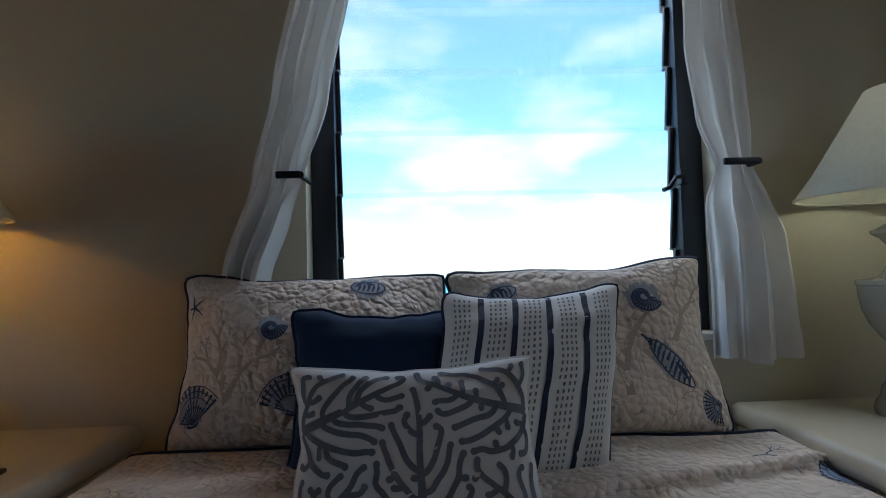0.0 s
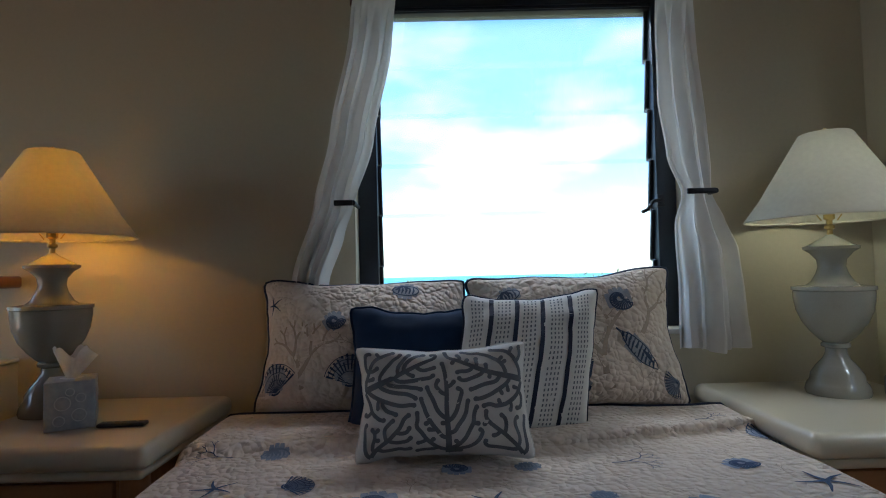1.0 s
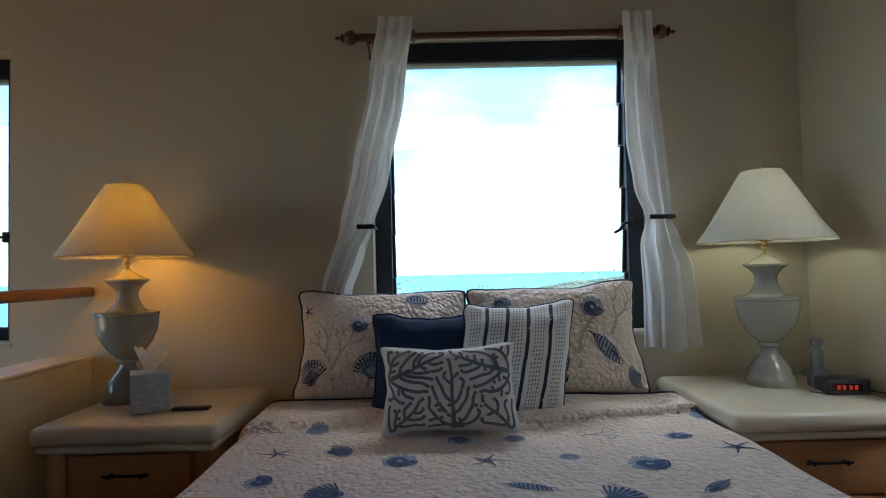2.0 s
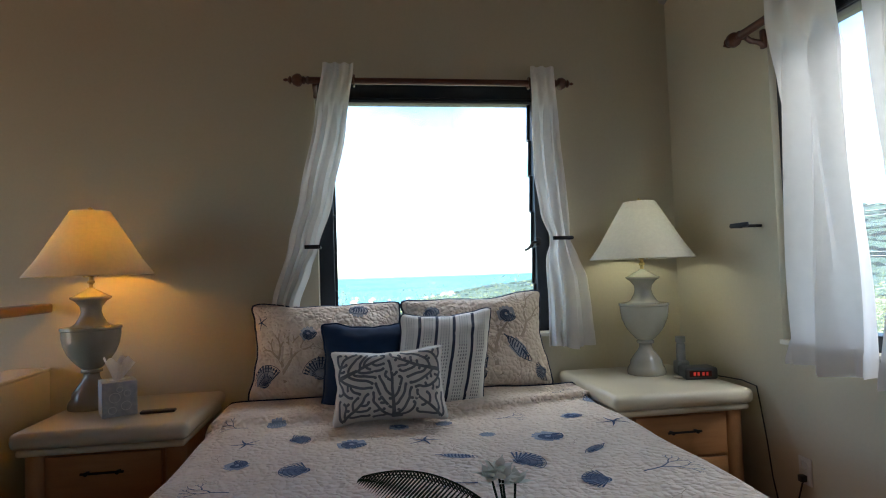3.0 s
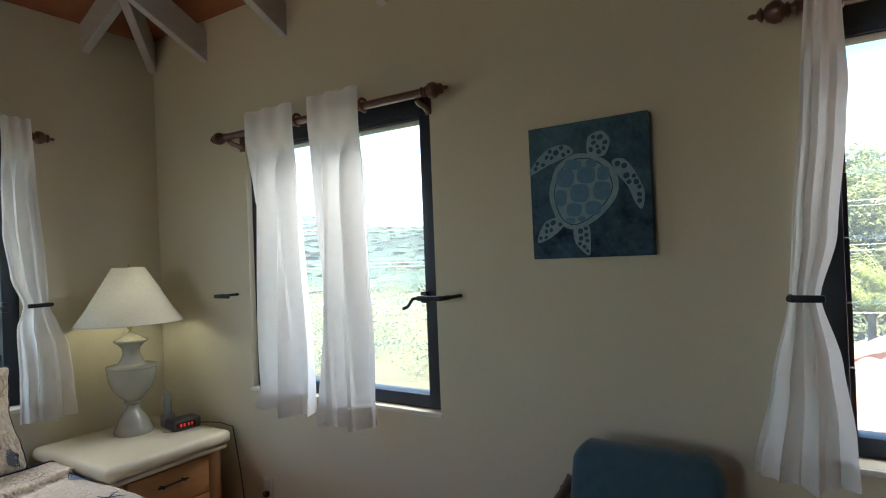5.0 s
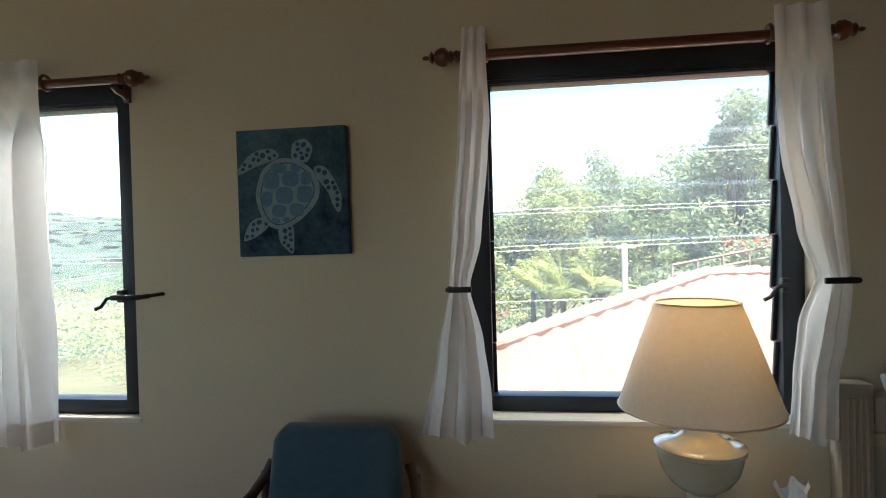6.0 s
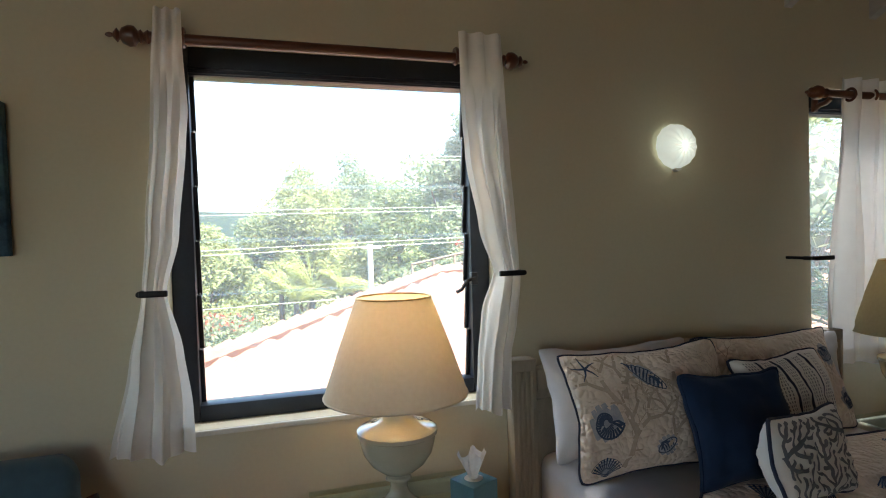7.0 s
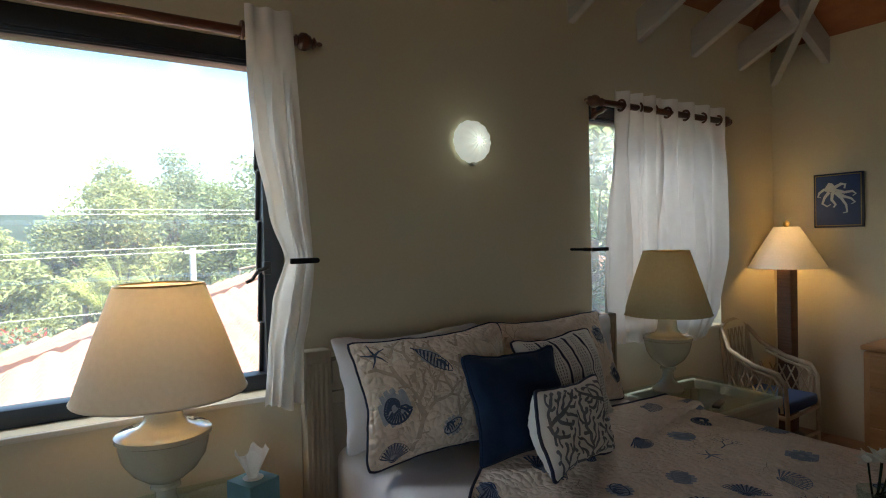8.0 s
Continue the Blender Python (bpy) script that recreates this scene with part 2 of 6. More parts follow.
def tube(points, radius, seg=8, bm=None, cap=True, closed=False):
    bm = bm or bmesh.new()
    pts = [Vector(p) for p in points]
    n = len(pts)
    rings, up = [], None
    for i, p in enumerate(pts):
        if closed:
            d = pts[(i + 1) % n] - pts[i - 1]
        else:
            d = pts[min(i + 1, n - 1)] - pts[max(i - 1, 0)]
        d.normalize()
        if up is None:
            up = Vector((0, 0, 1)) if abs(d.z) < 0.9 else Vector((1, 0, 0))
        side = d.cross(up).normalized()
        up = side.cross(d).normalized()
        r = radius(i / max(n - 1, 1)) if callable(radius) else radius
        rings.append([bm.verts.new(p + r * (math.cos(2 * math.pi * k / seg) * side + math.sin(2 * math.pi * k / seg) * up)) for k in range(seg)])
    pairs = list(zip(rings, rings[1:])) + ([(rings[-1], rings[0])] if closed else [])
    for a, b in pairs:
        for k in range(seg):
            bm.faces.new((a[k], a[(k + 1) % seg], b[(k + 1) % seg], b[k]))
    if cap and not closed:
        bm.faces.new(rings[0])
        bm.faces.new(rings[-1])
    return bm


def sheet(fn, nu, nv, bm=None):
    """A surface of nu by nv squares: fn(u, v) for u, v from 0 to 1."""
    bm = bm or bmesh.new()
    g = [[bm.verts.new(fn(i / nu, j / nv)) for i in range(nu + 1)] for j in range(nv + 1)]
    for j in range(nv):
        for i in range(nu):
            bm.faces.new((g[j][i], g[j][i + 1], g[j + 1][i + 1], g[j + 1][i]))
    return bm


def lerp_keys(keys, z):
    keys = sorted(keys)
    if z <= keys[0][0]:
        return keys[0][1]
    for (a, va), (b, vb) in zip(keys, keys[1:]):
        if z <= b:
            k = (z - a) / (b - a)
            k = k * k * (3 - 2 * k) * 0.5 + k * 0.5
            return va + (vb - va) * k
    return keys[-1][1]


# ---------------------------------------------------------------- the room
FZ = 0.08                                    # finished floor
EAVE = 3.12                                  # where the boarded ceiling meets the walls
PITCH = math.tan(radians(27))
NW = Matrix.Translation((0, 2.0, 0))                                        # north wall: x right, y outwards
EW = Matrix.Translation((1.62, -2.0, 0)) @ Matrix.Rotation(radians(-91.43), 4, "Z")   # east wall
X_W, Y_S = -5.2, -6.72
X_E = 1.72


def wall(name, m, u0, u1, z0, z1, holes, label, thick=0.22, mat=WALL):
    """A plastered wall with openings through it; holes are (u0, u1, z0, z1)."""
    us = sorted({u0, u1, *[h[0] for h in holes], *[h[1] for h in holes]})
    bm = bmesh.new()
    for a, b in zip(us, us[1:]):
        c = (a + b) / 2
        cuts = sorted((h[2], h[3]) for h in holes if h[0] < c < h[1])
        z = z0
        for lo, hi in cuts + [(z1, z1)]:
            if lo > z:
                box(bm, a, b, 0, thick, z, lo)
            z = hi
    bmesh.ops.remove_doubles(bm, verts=bm.verts, dist=0.0005)
    ob = link_mesh(name, bm, mat, smooth=False)
    ob.matrix_world = m
    return tagged(ob, label, "wall", kind="structure")


W1 = (-0.46, 0.94, 0.88, 2.40)
WL = (-3.75, -2.27, 0.90, 2.36)
W2 = (-3.09, -1.79, 0.90, 2.37)
W3 = (-0.335, 0.975, 0.915, 2.38)
W4 = (2.74, 4.02, 0.90, 2.34)
wall("wall_north", NW, X_W - 0.2, 1.98, -0.1, EAVE + 0.2, [W1, WL], "cream plastered wall with two louvred windows")
wall("wall_east", EW, -4.0, 4.95, -0.1, EAVE + 0.2, [W2, W3, W4], "cream plastered wall with three louvred windows")
wall("wall_south", Matrix.Translation((0, Y_S, 0)) @ Matrix.Rotation(math.pi, 4, "Z"), -1.7, 5.4, -0.1, EAVE + 0.2, [], "cream plastered wall with a small framed picture")
# the doorway is never seen: assumed, to let light in from the west
wall("wall_west", Matrix.Translation((X_W, 0, 0)) @ Matrix.Rotation(radians(90), 4, "Z"), -6.9, 2.2, -0.1, EAVE + 0.2, [(-0.7, 1.1, FZ, 2.35)], "cream plastered wall with an unseen doorway added for daylight")

tagged(link_mesh("floor", boxm(X_W - 0.2, 2.0, Y_S - 0.2, 2.2, FZ - 0.2, FZ, 0), FLOOR, False), "terracotta tiled bedroom floor", "floor", kind="structure")

# hipped ceiling of boards, one mesh
mid_x = (X_W + X_E) / 2
rise = (X_E - mid_x) * PITCH
run = X_E - mid_x
bm = bmesh.new()
ne, nw, se, sw = [bm.verts.new(p) for p in ((X_E + .1, 2.05, EAVE - .05), (X_W - .1, 2.05, EAVE - .05), (X_E + .1, Y_S - .05, EAVE - .25), (X_W - .1, Y_S - .05, EAVE - .25))]
r1, r2 = bm.verts.new((mid_x, 2.0 - run, EAVE + rise)), bm.verts.new((mid_x, Y_S + run, EAVE + rise))
for f in ((ne, nw, r1), (nw, sw, r2, r1), (sw, se, r2), (se, ne, r1, r2)):
    bm.faces.new(f)
ext = bmesh.ops.extrude_face_region(bm, geom=list(bm.faces))
bmesh.ops.translate(bm, verts=[v for v in ext["geom"] if isinstance(v, bmesh.types.BMVert)], vec=(0, 0, 0.18))
BOARD = material("cedar_boards", (0.33, 0.115, 0.045), (0.21, 0.065, 0.026), rough=0.5, scale=4, fine=60, stretch=(2, 2, 6), bump=0.15)
tagged(link_mesh("ceiling", bm, BOARD, False), "sloping ceiling of red-brown varnished cedar boards", "ceiling", kind="structure")


def rafter(name, foot, head, label):
    """A painted rafter from its foot on the wall to its head at the ridge, upright in section."""
    a, b = Vector(foot), Vector(head)
    d = b - a
    flat = Vector((d.x, d.y, 0)).normalized()
    side = flat.cross(Vector((0, 0, 1))) * 0.026
    up = Vector((0, 0, 0.19))
    bm = bmesh.new()
    vs = [bm.verts.new(p + s + u) for p in (a, b) for s in (-side, side) for u in (Vector(), up)]
    for f in ((0, 1, 3, 2), (4, 6, 7, 5), (0, 4, 5, 1), (2, 3, 7, 6), (0, 2, 6, 4), (1, 5, 7, 3)):
        bm.faces.new([vs[i] for i in f])
    bmesh.ops.bevel(bm, geom=list(bm.edges), offset=0.004, segments=1, affect="EDGES")
    ob = link_mesh(name, bm, RAFTER, False)
    return tagged(ob, label, "rafter", "ceiling rafters")


RF = EAVE - 0.205
for x in (-4.2, -3.43, -2.66, -1.75, -0.86, -0.137, 0.55, 1.29):
    k = min(x - X_W, X_E - x)
    rafter("rafter", (x, 2.03, RF), (x, 2.0 - k, RF + k * PITCH), "grey-white painted jack rafter under the boarded ceiling")
for uu in (-3.436, -2.73, -2.03, -1.37, -0.72, -0.1, 0.5, 1.08, 1.6, 2.05, 2.613, 3.198, 3.748, 4.302):
    y = -2.0 - uu
    zf = 2.845 + 0.02 * (y - 1.4)
    xe = 1.62 + 0.025 * (y + 2)
    k = min(X_E - mid_x, 2.0 - y, y - Y_S)
    rafter("rafter", (xe + 0.03, y, zf), (xe - k, y, zf + k * PITCH), "grey-white painted jack rafter under the boarded ceiling")
for x in (1.13, 0.5, -0.2, -0.9, -1.75):
    k = min(x - X_W, X_E - x)
    rafter("rafter", (x, Y_S - 0.03, 2.70), (x, Y_S + k, 2.70 + k * PITCH), "grey-white painted jack rafter under the boarded ceiling")
rafter("hip_rafter", (1.75, 2.03, RF - 0.03), (mid_x, 2.0 - run, RF + rise), "grey-white painted hip rafter meeting the corner")
rafter("hip_rafter", (1.50, Y_S - 0.02, 2.63), (mid_x, Y_S + run, RF + rise), "grey-white painted hip rafter meeting the corner")


# ---------------------------------------------------------------- windows
def window(name, m, hole, louvres, crank_side, label, recess=0.10):
    """A louvred window: dark frame, glass blades in clips down both jambs, a crank handle, a plaster sill."""
    u0, u1, z0, z1 = hole
    w = thing(name, label, "window", m, kind="structure")
    fw, y0, y1 = 0.085, recess, recess + 0.09
    part("window_frame", boxm(u0, u0 + fw, y0, y1, z0, z1), FRAME, w)
    part("window_frame", boxm(u1 - fw, u1, y0, y1, z0, z1), FRAME, w)
    part("window_frame", boxm(u0 + fw, u1 - fw, y0, y1, z1 - 0.11, z1), FRAME, w)
    part("window_frame", boxm(u0 + fw, u1 - fw, y0, y1, z0, z0 + 0.065), FRAME, w)
    part("frame_rib", boxm(u0 + fw, u1 - fw, y0 - 0.008, y0, z1 - 0.103, z1 - 0.095, 0.001), FRAME, w)
    part("frame_rib", boxm(u0 + fw, u1 - fw, y0 - 0.012, y0, z1 - 0.085, z1 - 0.079, 0.001), FRAME, w)
    part("window_sill", boxm(u0 - 0.012, u1 + 0.012, -0.012, y0, z0 - 0.022, z0 - 0.001, 0.004), LEDGE, w, "white plastered sill")
    lo, hi = z0 + 0.065, z1 - 0.11
    step = (hi - lo) / louvres
    for i in range(louvres):
        zc = lo + (i + 0.5) * step
        tilt = Matrix.Translation((0, y0 + 0.055, zc)) @ Matrix.Rotation(radians(9), 4, "X")
        bm = boxm(u0 + fw + 0.004, u1 - fw - 0.004, -0.002, 0.002, -step / 2 - 0.008, step / 2 + 0.008, 0)
        bm.transform(tilt)
        p = part("pane", bm, PANE, w, smooth=False)
        p.visible_shadow = False
        for side in (0, 1):
            a = u0 + fw if side == 0 else u1 - fw - 0.016
            bm = boxm(a, a + 0.016, -0.010, 0.008, -step / 2 - 0.002, step / 2 + 0.002, 0.002)
            bm.transform(tilt)
            part("clip", bm, CLIP, w)
    c = u1 - fw + 0.01 if crank_side > 0 else u0 + fw - 0.01
    h = part("crank_handle", boxm(c - 0.02, c + 0.012, y0 - 0.03, y0 + 0.004, 1.40, 1.455, 0.006), CLIP, w)
    part("crank_arm", tube([(c - 0.005, y0 - 0.03, 1.43), (c - 0.05, y0 - 0.05, 1.42), (c - 0.075, y0 - 0.055, 1.385), (c - 0.10, y0 - 0.06, 1.375)], 0.008), CLIP, h)
    return w


window("window_1", NW, W1, 6, 1, "dark-framed louvred glass window looking out to sea")
window("window_2", EW, W2, 6, 1, "dark-framed louvred window behind two white curtains", recess=0.035)
window("window_3", EW, W3, 6, 1, "dark-framed louvred window facing trees and a roof")
window("window_4", EW, W4, 6, 1, "dark-framed louvred window behind drawn white curtains")
window("window_5", NW, WL, 6, 1, "dark-framed louvred window beyond the low wall")


# ---------------------------------------------------------------- curtain rods, curtains, holdbacks
def finial(bm, x, s, y, z):
    prof = [(0.0, 0.105), (0.006, 0.10), (0.009, 0.09), (0.006, 0.08), (0.014, 0.075), (0.024, 0.066), (0.012, 0.058), (0.026, 0.05), (0.036, 0.03), (0.034, 0.012), (0.018, 0.0), (0.024, -0.008), (0.014, -0.016), (0.024, -0.03), (0.016, -0.04)]
    lathe([(r, s * h) for r, h in prof], 20, axis="x", at=(x, y, z), bm=bm)


def curtain_rod(m, u0, u1, z, label, y=-0.10):
    r = thing("curtain_rod", label, "curtain rod", m, "wooden curtain rods")
    part("pole", tube([(u0 + 0.13, y, z), (u1 - 0.13, y, z)], 0.019, 16), ROD, r)
    for u, s in ((u0 + 0.105, -1), (u1 - 0.105, 1)):
        bm = bmesh.new()
        finial(bm, u, s, y, z)
        part("finial", bm, ROD, r)
        c = u - s * 0.065
        bm = boxm(c - 0.014, c + 0.014, -0.02, 0.0, z - 0.075, z + 0.015, 0.004)
        tube([(c, -0.012, z - 0.06), (c, -0.035, z - 0.045), (c, -0.075, z - 0.04), (c, y, z - 0.024)], 0.013, 10, bm)
        part("bracket", bm, ROD, r)
    return r


def curtain(m, left, right, z0, z1, folds, label, y=-0.10, amp=0.03, phase=0.0, tie=None, rings=(), seed=0, weave=False):
    """A curtain panel whose left and right edges follow (z, u) keys; tie pinches its folds at that height.
    Its stiff header hangs before the rod, or weaves over and under it."""
    t = thing("curtain", label, "curtain", m, "white curtains")
    rnd = random.Random(seed)
    ph = [rnd.uniform(-0.6, 0.6) for _ in range(9)]
    rod_z = z1 - 0.085

    def f(s, v):
        z = z0 + (z1 - z0) * v
        a, b = lerp_keys(left, z), lerp_keys(right, z)
        pin = 1.0
        if tie:
            pin = 1 - 0.6 * math.exp(-((z - tie) / 0.09) ** 2)
        head = min(max((z - rod_z + 0.30) / 0.26, 0.0), 1.0)
        head = head * head * (3 - 2 * head)
        warp = s + 0.03 * math.sin(2 * math.pi * (s * 1.7 + v * 0.8) + ph[0]) * (1 - head)
        q = math.sin(2 * math.pi * folds * warp + phase + 1.6 * ph[1] * (1 - v))
        q = math.copysign(abs(q) ** 0.72, q)
        q2 = math.sin(2 * math.pi * folds * 2.3 * s + ph[2] + 3 * v) + 0.6 * math.sin(2 * math.pi * folds * 0.6 * s + 5 * v + ph[6])
        hang = 0.8 + 0.45 * (1 - v)
        w = amp * hang * pin * (q + 0.32 * q2 * (1 - head))
        w += 0.007 * math.sin(9 * v + ph[3] + 5 * s) * (1 - v)
        if tie and z < tie:
            # creases that fan out below the holdback
            d = tie - z
            w += 0.014 * math.exp(-d / 0.25) * math.sin(2 * math.pi * (2.6 * s + 1.2 * d) + ph[7])
        if not weave:
            front = -0.032 - 0.012 * (1 + q)
            w = w * (1 - head) + front * head
        u = a + (b - a) * s + 0.008 * math.sin(2 * math.pi * folds * s * 2 + ph[4]) * pin * (1 - head)
        return (u, min(y + w, -0.012), z + (0.012 * math.sin(7 * s + ph[5]) if v < 0.01 else 0))

    part("panel", sheet(f, max(40, int(folds * 16)), 64), CURTAIN, t)
    part("hem", sheet(lambda s, v: (lambda p: (p[0], p[1] - 0.004, p[2]))(f(s, 0.004 + v * 0.055)), max(40, int(folds * 16)), 4), CURTAIN, t)
    for u in rings:
        bm = bmesh.new()
        tube([(u, y + 0.030 * math.cos(a), rod_z + 0.030 * math.sin(a)) for a in [2 * math.pi * i / 20 for i in range(20)]], 0.007, 6, bm, closed=True)
        part("grommet", bm, ROD, t, "dark bronze grommet")
    return t


def holdback(m, u, z, side, L=0.125, label="black iron curtain holdback on the wall"):
    """A flat iron arm on a wall stud: it stands out and turns along the wall."""
    h = thing("curtain_holdback", label, "curtain holdback", m, "curtain holdbacks")
    part("stud", tube([(u, 0, z), (u, -0.10, z)], 0.008, 10), HOLD, h)
    part("arm", boxm(min(u, u - side * L), max(u, u - side * L), -0.165, -0.150, z - 0.011, z + 0.011, 0.004), HOLD, h)
    part("knuckle", tube([(u, -0.10, z), (u, -0.158, z)], 0.0105, 10), HOLD, h)
    return h


curtain_rod(NW, -0.62, 1.06, 2.352, "dark cherry curtain rod with turned finials above the bedroom window")
curtain(NW, [(2.43, -0.40), (2.156, -0.45), (1.712, -0.547), (1.449, -0.611), (1.131, -0.71), (0.8, -0.80)], [(2.43, -0.231), (2.063, -0.29), (1.68, -0.372), (1.42, -0.451), (1.3, -0.497), (1.11, -0.565), (0.8, -0.60)], 0.80, 2.437, 3.2,
        "white cotton curtain held back beside the sea window", tie=1.43, amp=0.026, rings=(-0.232,), seed=1)
curtain(NW, [(2.43, 0.782), (2.2, 0.787), (1.83, 0.792), (1.59, 0.828), (1.43, 0.882), (1.32, 0.857), (1.09, 0.863), (0.8, 0.852)], [(2.43, 0.928), (2.04, 0.95), (1.68, 0.976), (1.425, 0.993), (1.32, 1.028), (1.2, 1.074), (1.02, 1.091), (0.8, 1.103)], 0.80, 2.437, 2.6,
        "white cotton curtain held back by an iron arm", tie=1.43, amp=0.026, rings=(0.783,), seed=2)
holdback(NW, -0.445, 1.42, 1, 0.075)
holdback(NW, 0.990, 1.435, 1, 0.115)
curtain_rod(EW, -3.27, -1.62, 2.340, "dark cherry curtain rod with turned finials above two curtains")
curtain(EW, [(2.5, -2.905), (0.8, -2.93)], [(2.5, -2.545), (0.8, -2.515)], 0.825, 2.43, 2.6, "white cotton curtain hanging straight", amp=0.055, rings=(-2.543,), seed=3)
curtain(EW, [(2.5, -2.43), (0.8, -2.43)], [(2.5, -2.10), (0.8, -2.12)], 0.805, 2.43, 2.6, "white cotton curtain hanging straight with a crumpled edge", amp=0.055, rings=(-2.099,), seed=4)
holdback(EW, -3.20, 1.435, -1)
holdback(EW, -1.66, 1.437, 1)
curtain_rod(EW, -0.485, 1.097, 2.340, "dark cherry curtain rod with turned finials over the garden window")
curtain(EW, [(2.43, -0.325), (2.0, -0.36), (1.69, -0.39), (1.45, -0.405), (1.19, -0.463), (0.87, -0.53)], [(2.43, -0.238), (2.1, -0.236), (1.97, -0.247), (1.64, -0.28), (1.452, -0.325), (1.25, -0.28), (1.04, -0.255), (0.87, -0.25)], 0.865, 2.43, 2.6,
        "white cotton curtain gathered by an iron holdback", tie=1.45, amp=0.026, rings=(-0.237,), seed=5)
curtain(EW, [(2.43, 0.775), (2.3, 0.777), (1.94, 0.81), (1.65, 0.87), (1.465, 0.925), (1.29, 0.88), (1.09, 0.855), (0.88, 0.834)], [(2.43, 0.96), (1.94, 0.99), (1.65, 1.01), (1.457, 1.03), (1.25, 1.0), (1.12, 0.972), (0.88, 0.962)], 0.885, 2.43, 2.6,
        "white cotton curtain gathered by an iron holdback", tie=1.46, amp=0.026, rings=(0.776,), seed=6)
holdback(EW, -0.400, 1.448, -1, 0.09)
holdback(EW, 1.03, 1.46, 1, 0.11)
curtain_rod(EW, 2.60, 4.02, 2.285, "dark cherry curtain rod over drawn curtains")
curtain(EW, [(2.4, 2.86), (1.59, 2.79), (0.9, 2.745)], [(2.4, 3.265), (0.88, 3.25)], 0.90, 2.37, 3.5, "white curtain drawn across the window", amp=0.030, rings=(2.90, 3.05, 3.19), seed=7, weave=True)
curtain(EW, [(2.4, 3.255), (0.88, 3.245)], [(2.4, 3.93), (1.39, 3.93), (1.05, 3.80), (0.86, 3.63)], 0.87, 2.37, 4.0, "white curtain drawn across the window", amp=0.030, rings=(3.32, 3.50, 3.68, 3.85), seed=8, weave=True)
holdback(EW, 2.58, 1.46, -1)


# added lamps outside above the window heads, brightening the room inwards and down as extra sky
def sky_fill(m, u, width, watts, deep):
    d = bpy.data.lights.new("window_sky_fill", "AREA")
    d.shape, d.size, d.size_y = "RECTANGLE", width, 0.5
    d.energy, d.color = watts, (0.95, 0.98, 1.0)
    ob = new("window_sky_fill", d)
    ob.matrix_world = look(m @ Vector((u, 0.62, 2.78)), m @ Vector((u, -deep, 0.5)))


sky_fill(NW, 0.2, 1.2, SKY_W1, 1.2)
sky_fill(EW, -2.3, 1.3, SKY_W2, 1.4)
sky_fill(EW, 0.3, 1.2, SKY_W3, 1.4)
sky_fill(EW, 3.3, 1.0, SKY_W4, 1.0)
# added fill lamp in the unseen doorway opposite, in place of its daylight
door_sky = bpy.data.lights.new("doorway_sky_fill", "AREA")
door_sky.shape, door_sky.size, door_sky.size_y = "RECTANGLE", 1.7, 2.1
door_sky.energy, door_sky.color = SKY_DOOR, (0.93, 0.97, 1.0)
new("doorway_sky_fill", door_sky).matrix_world = look((X_W - 0.12, 0.2, 1.3), (1.0, -4.4, 1.7))
# ---------------------------------------------------------------- the low wall and rail on the far side of the bed
LX = -1.86
low = bmesh.new()
box(low, LX - 0.20, LX, -2.6, 2.0, FZ, 0.81, 0.012, 3)
lw = link_mesh("wall_low", low, WALL, False)
tagged(lw, "low cream plastered stairwell wall", "low wall", kind="structure")
cap = link_mesh("trim_low_wall", boxm(LX - 0.205, LX + 0.005, -2.6, 1.995, 0.812, 0.826, 0.005), LEDGE, False)
tagged(cap, "worn white plaster top of the low wall", "ledge", kind="structure")
rail = thing("handrail", "varnished reddish wooden handrail fixed above the low wall", "handrail", Matrix.Identity(4))
part("rail", boxm(LX - 0.06, LX + 0.02, -2.6, 1.99, 1.115, 1.165, 0.012, 3), ROD, rail)
for y in (-2.2, -0.8, 0.5):
    part("post", tube([(LX - 0.02, y, 0.826), (LX - 0.02, y, 1.12)], 0.014, 10), HOLD, rail)

# ---------------------------------------------------------------- pillows and prints
def strokes_mesh(groups, conform, lift):
    """Flat inked strokes laid on a surface. groups: lists of (points, widths)."""
    bm = bmesh.new()
    for pts, ws in groups:
        prev = None
        n = len(pts)
        for i, (x, y) in enumerate(pts):
            x0, y0 = pts[max(i - 1, 0)]
            x1, y1 = pts[min(i + 1, n - 1)]
            dx, dy = x1 - x0, y1 - y0
            ln = math.hypot(dx, dy) or 1e-6
            w = ws[i] if isinstance(ws, (list, tuple)) else ws
            ox, oy = -dy / ln * w / 2, dx / ln * w / 2
            a, b = conform(x + ox, y + oy), conform(x - ox, y - oy)
            if a is None or b is None:
                prev = None
                continue
            pair = (bm.verts.new(Vector(a[0]) + Vector(a[1]) * lift), bm.verts.new(Vector(b[0]) + Vector(b[1]) * lift))
            if prev:
                bm.faces.new((prev[0], prev[1], pair[1], pair[0]))
            prev = pair
    return bm


def place(strokes, x, y, r, turn):
    c, s = math.cos(turn) * r, math.sin(turn) * r
    return [([(x + c * px - s * py, y + s * px + c * py) for px, py in pts], [w * r for w in ws] if isinstance(ws, (list, tuple)) else ws * r) for pts, ws in strokes]


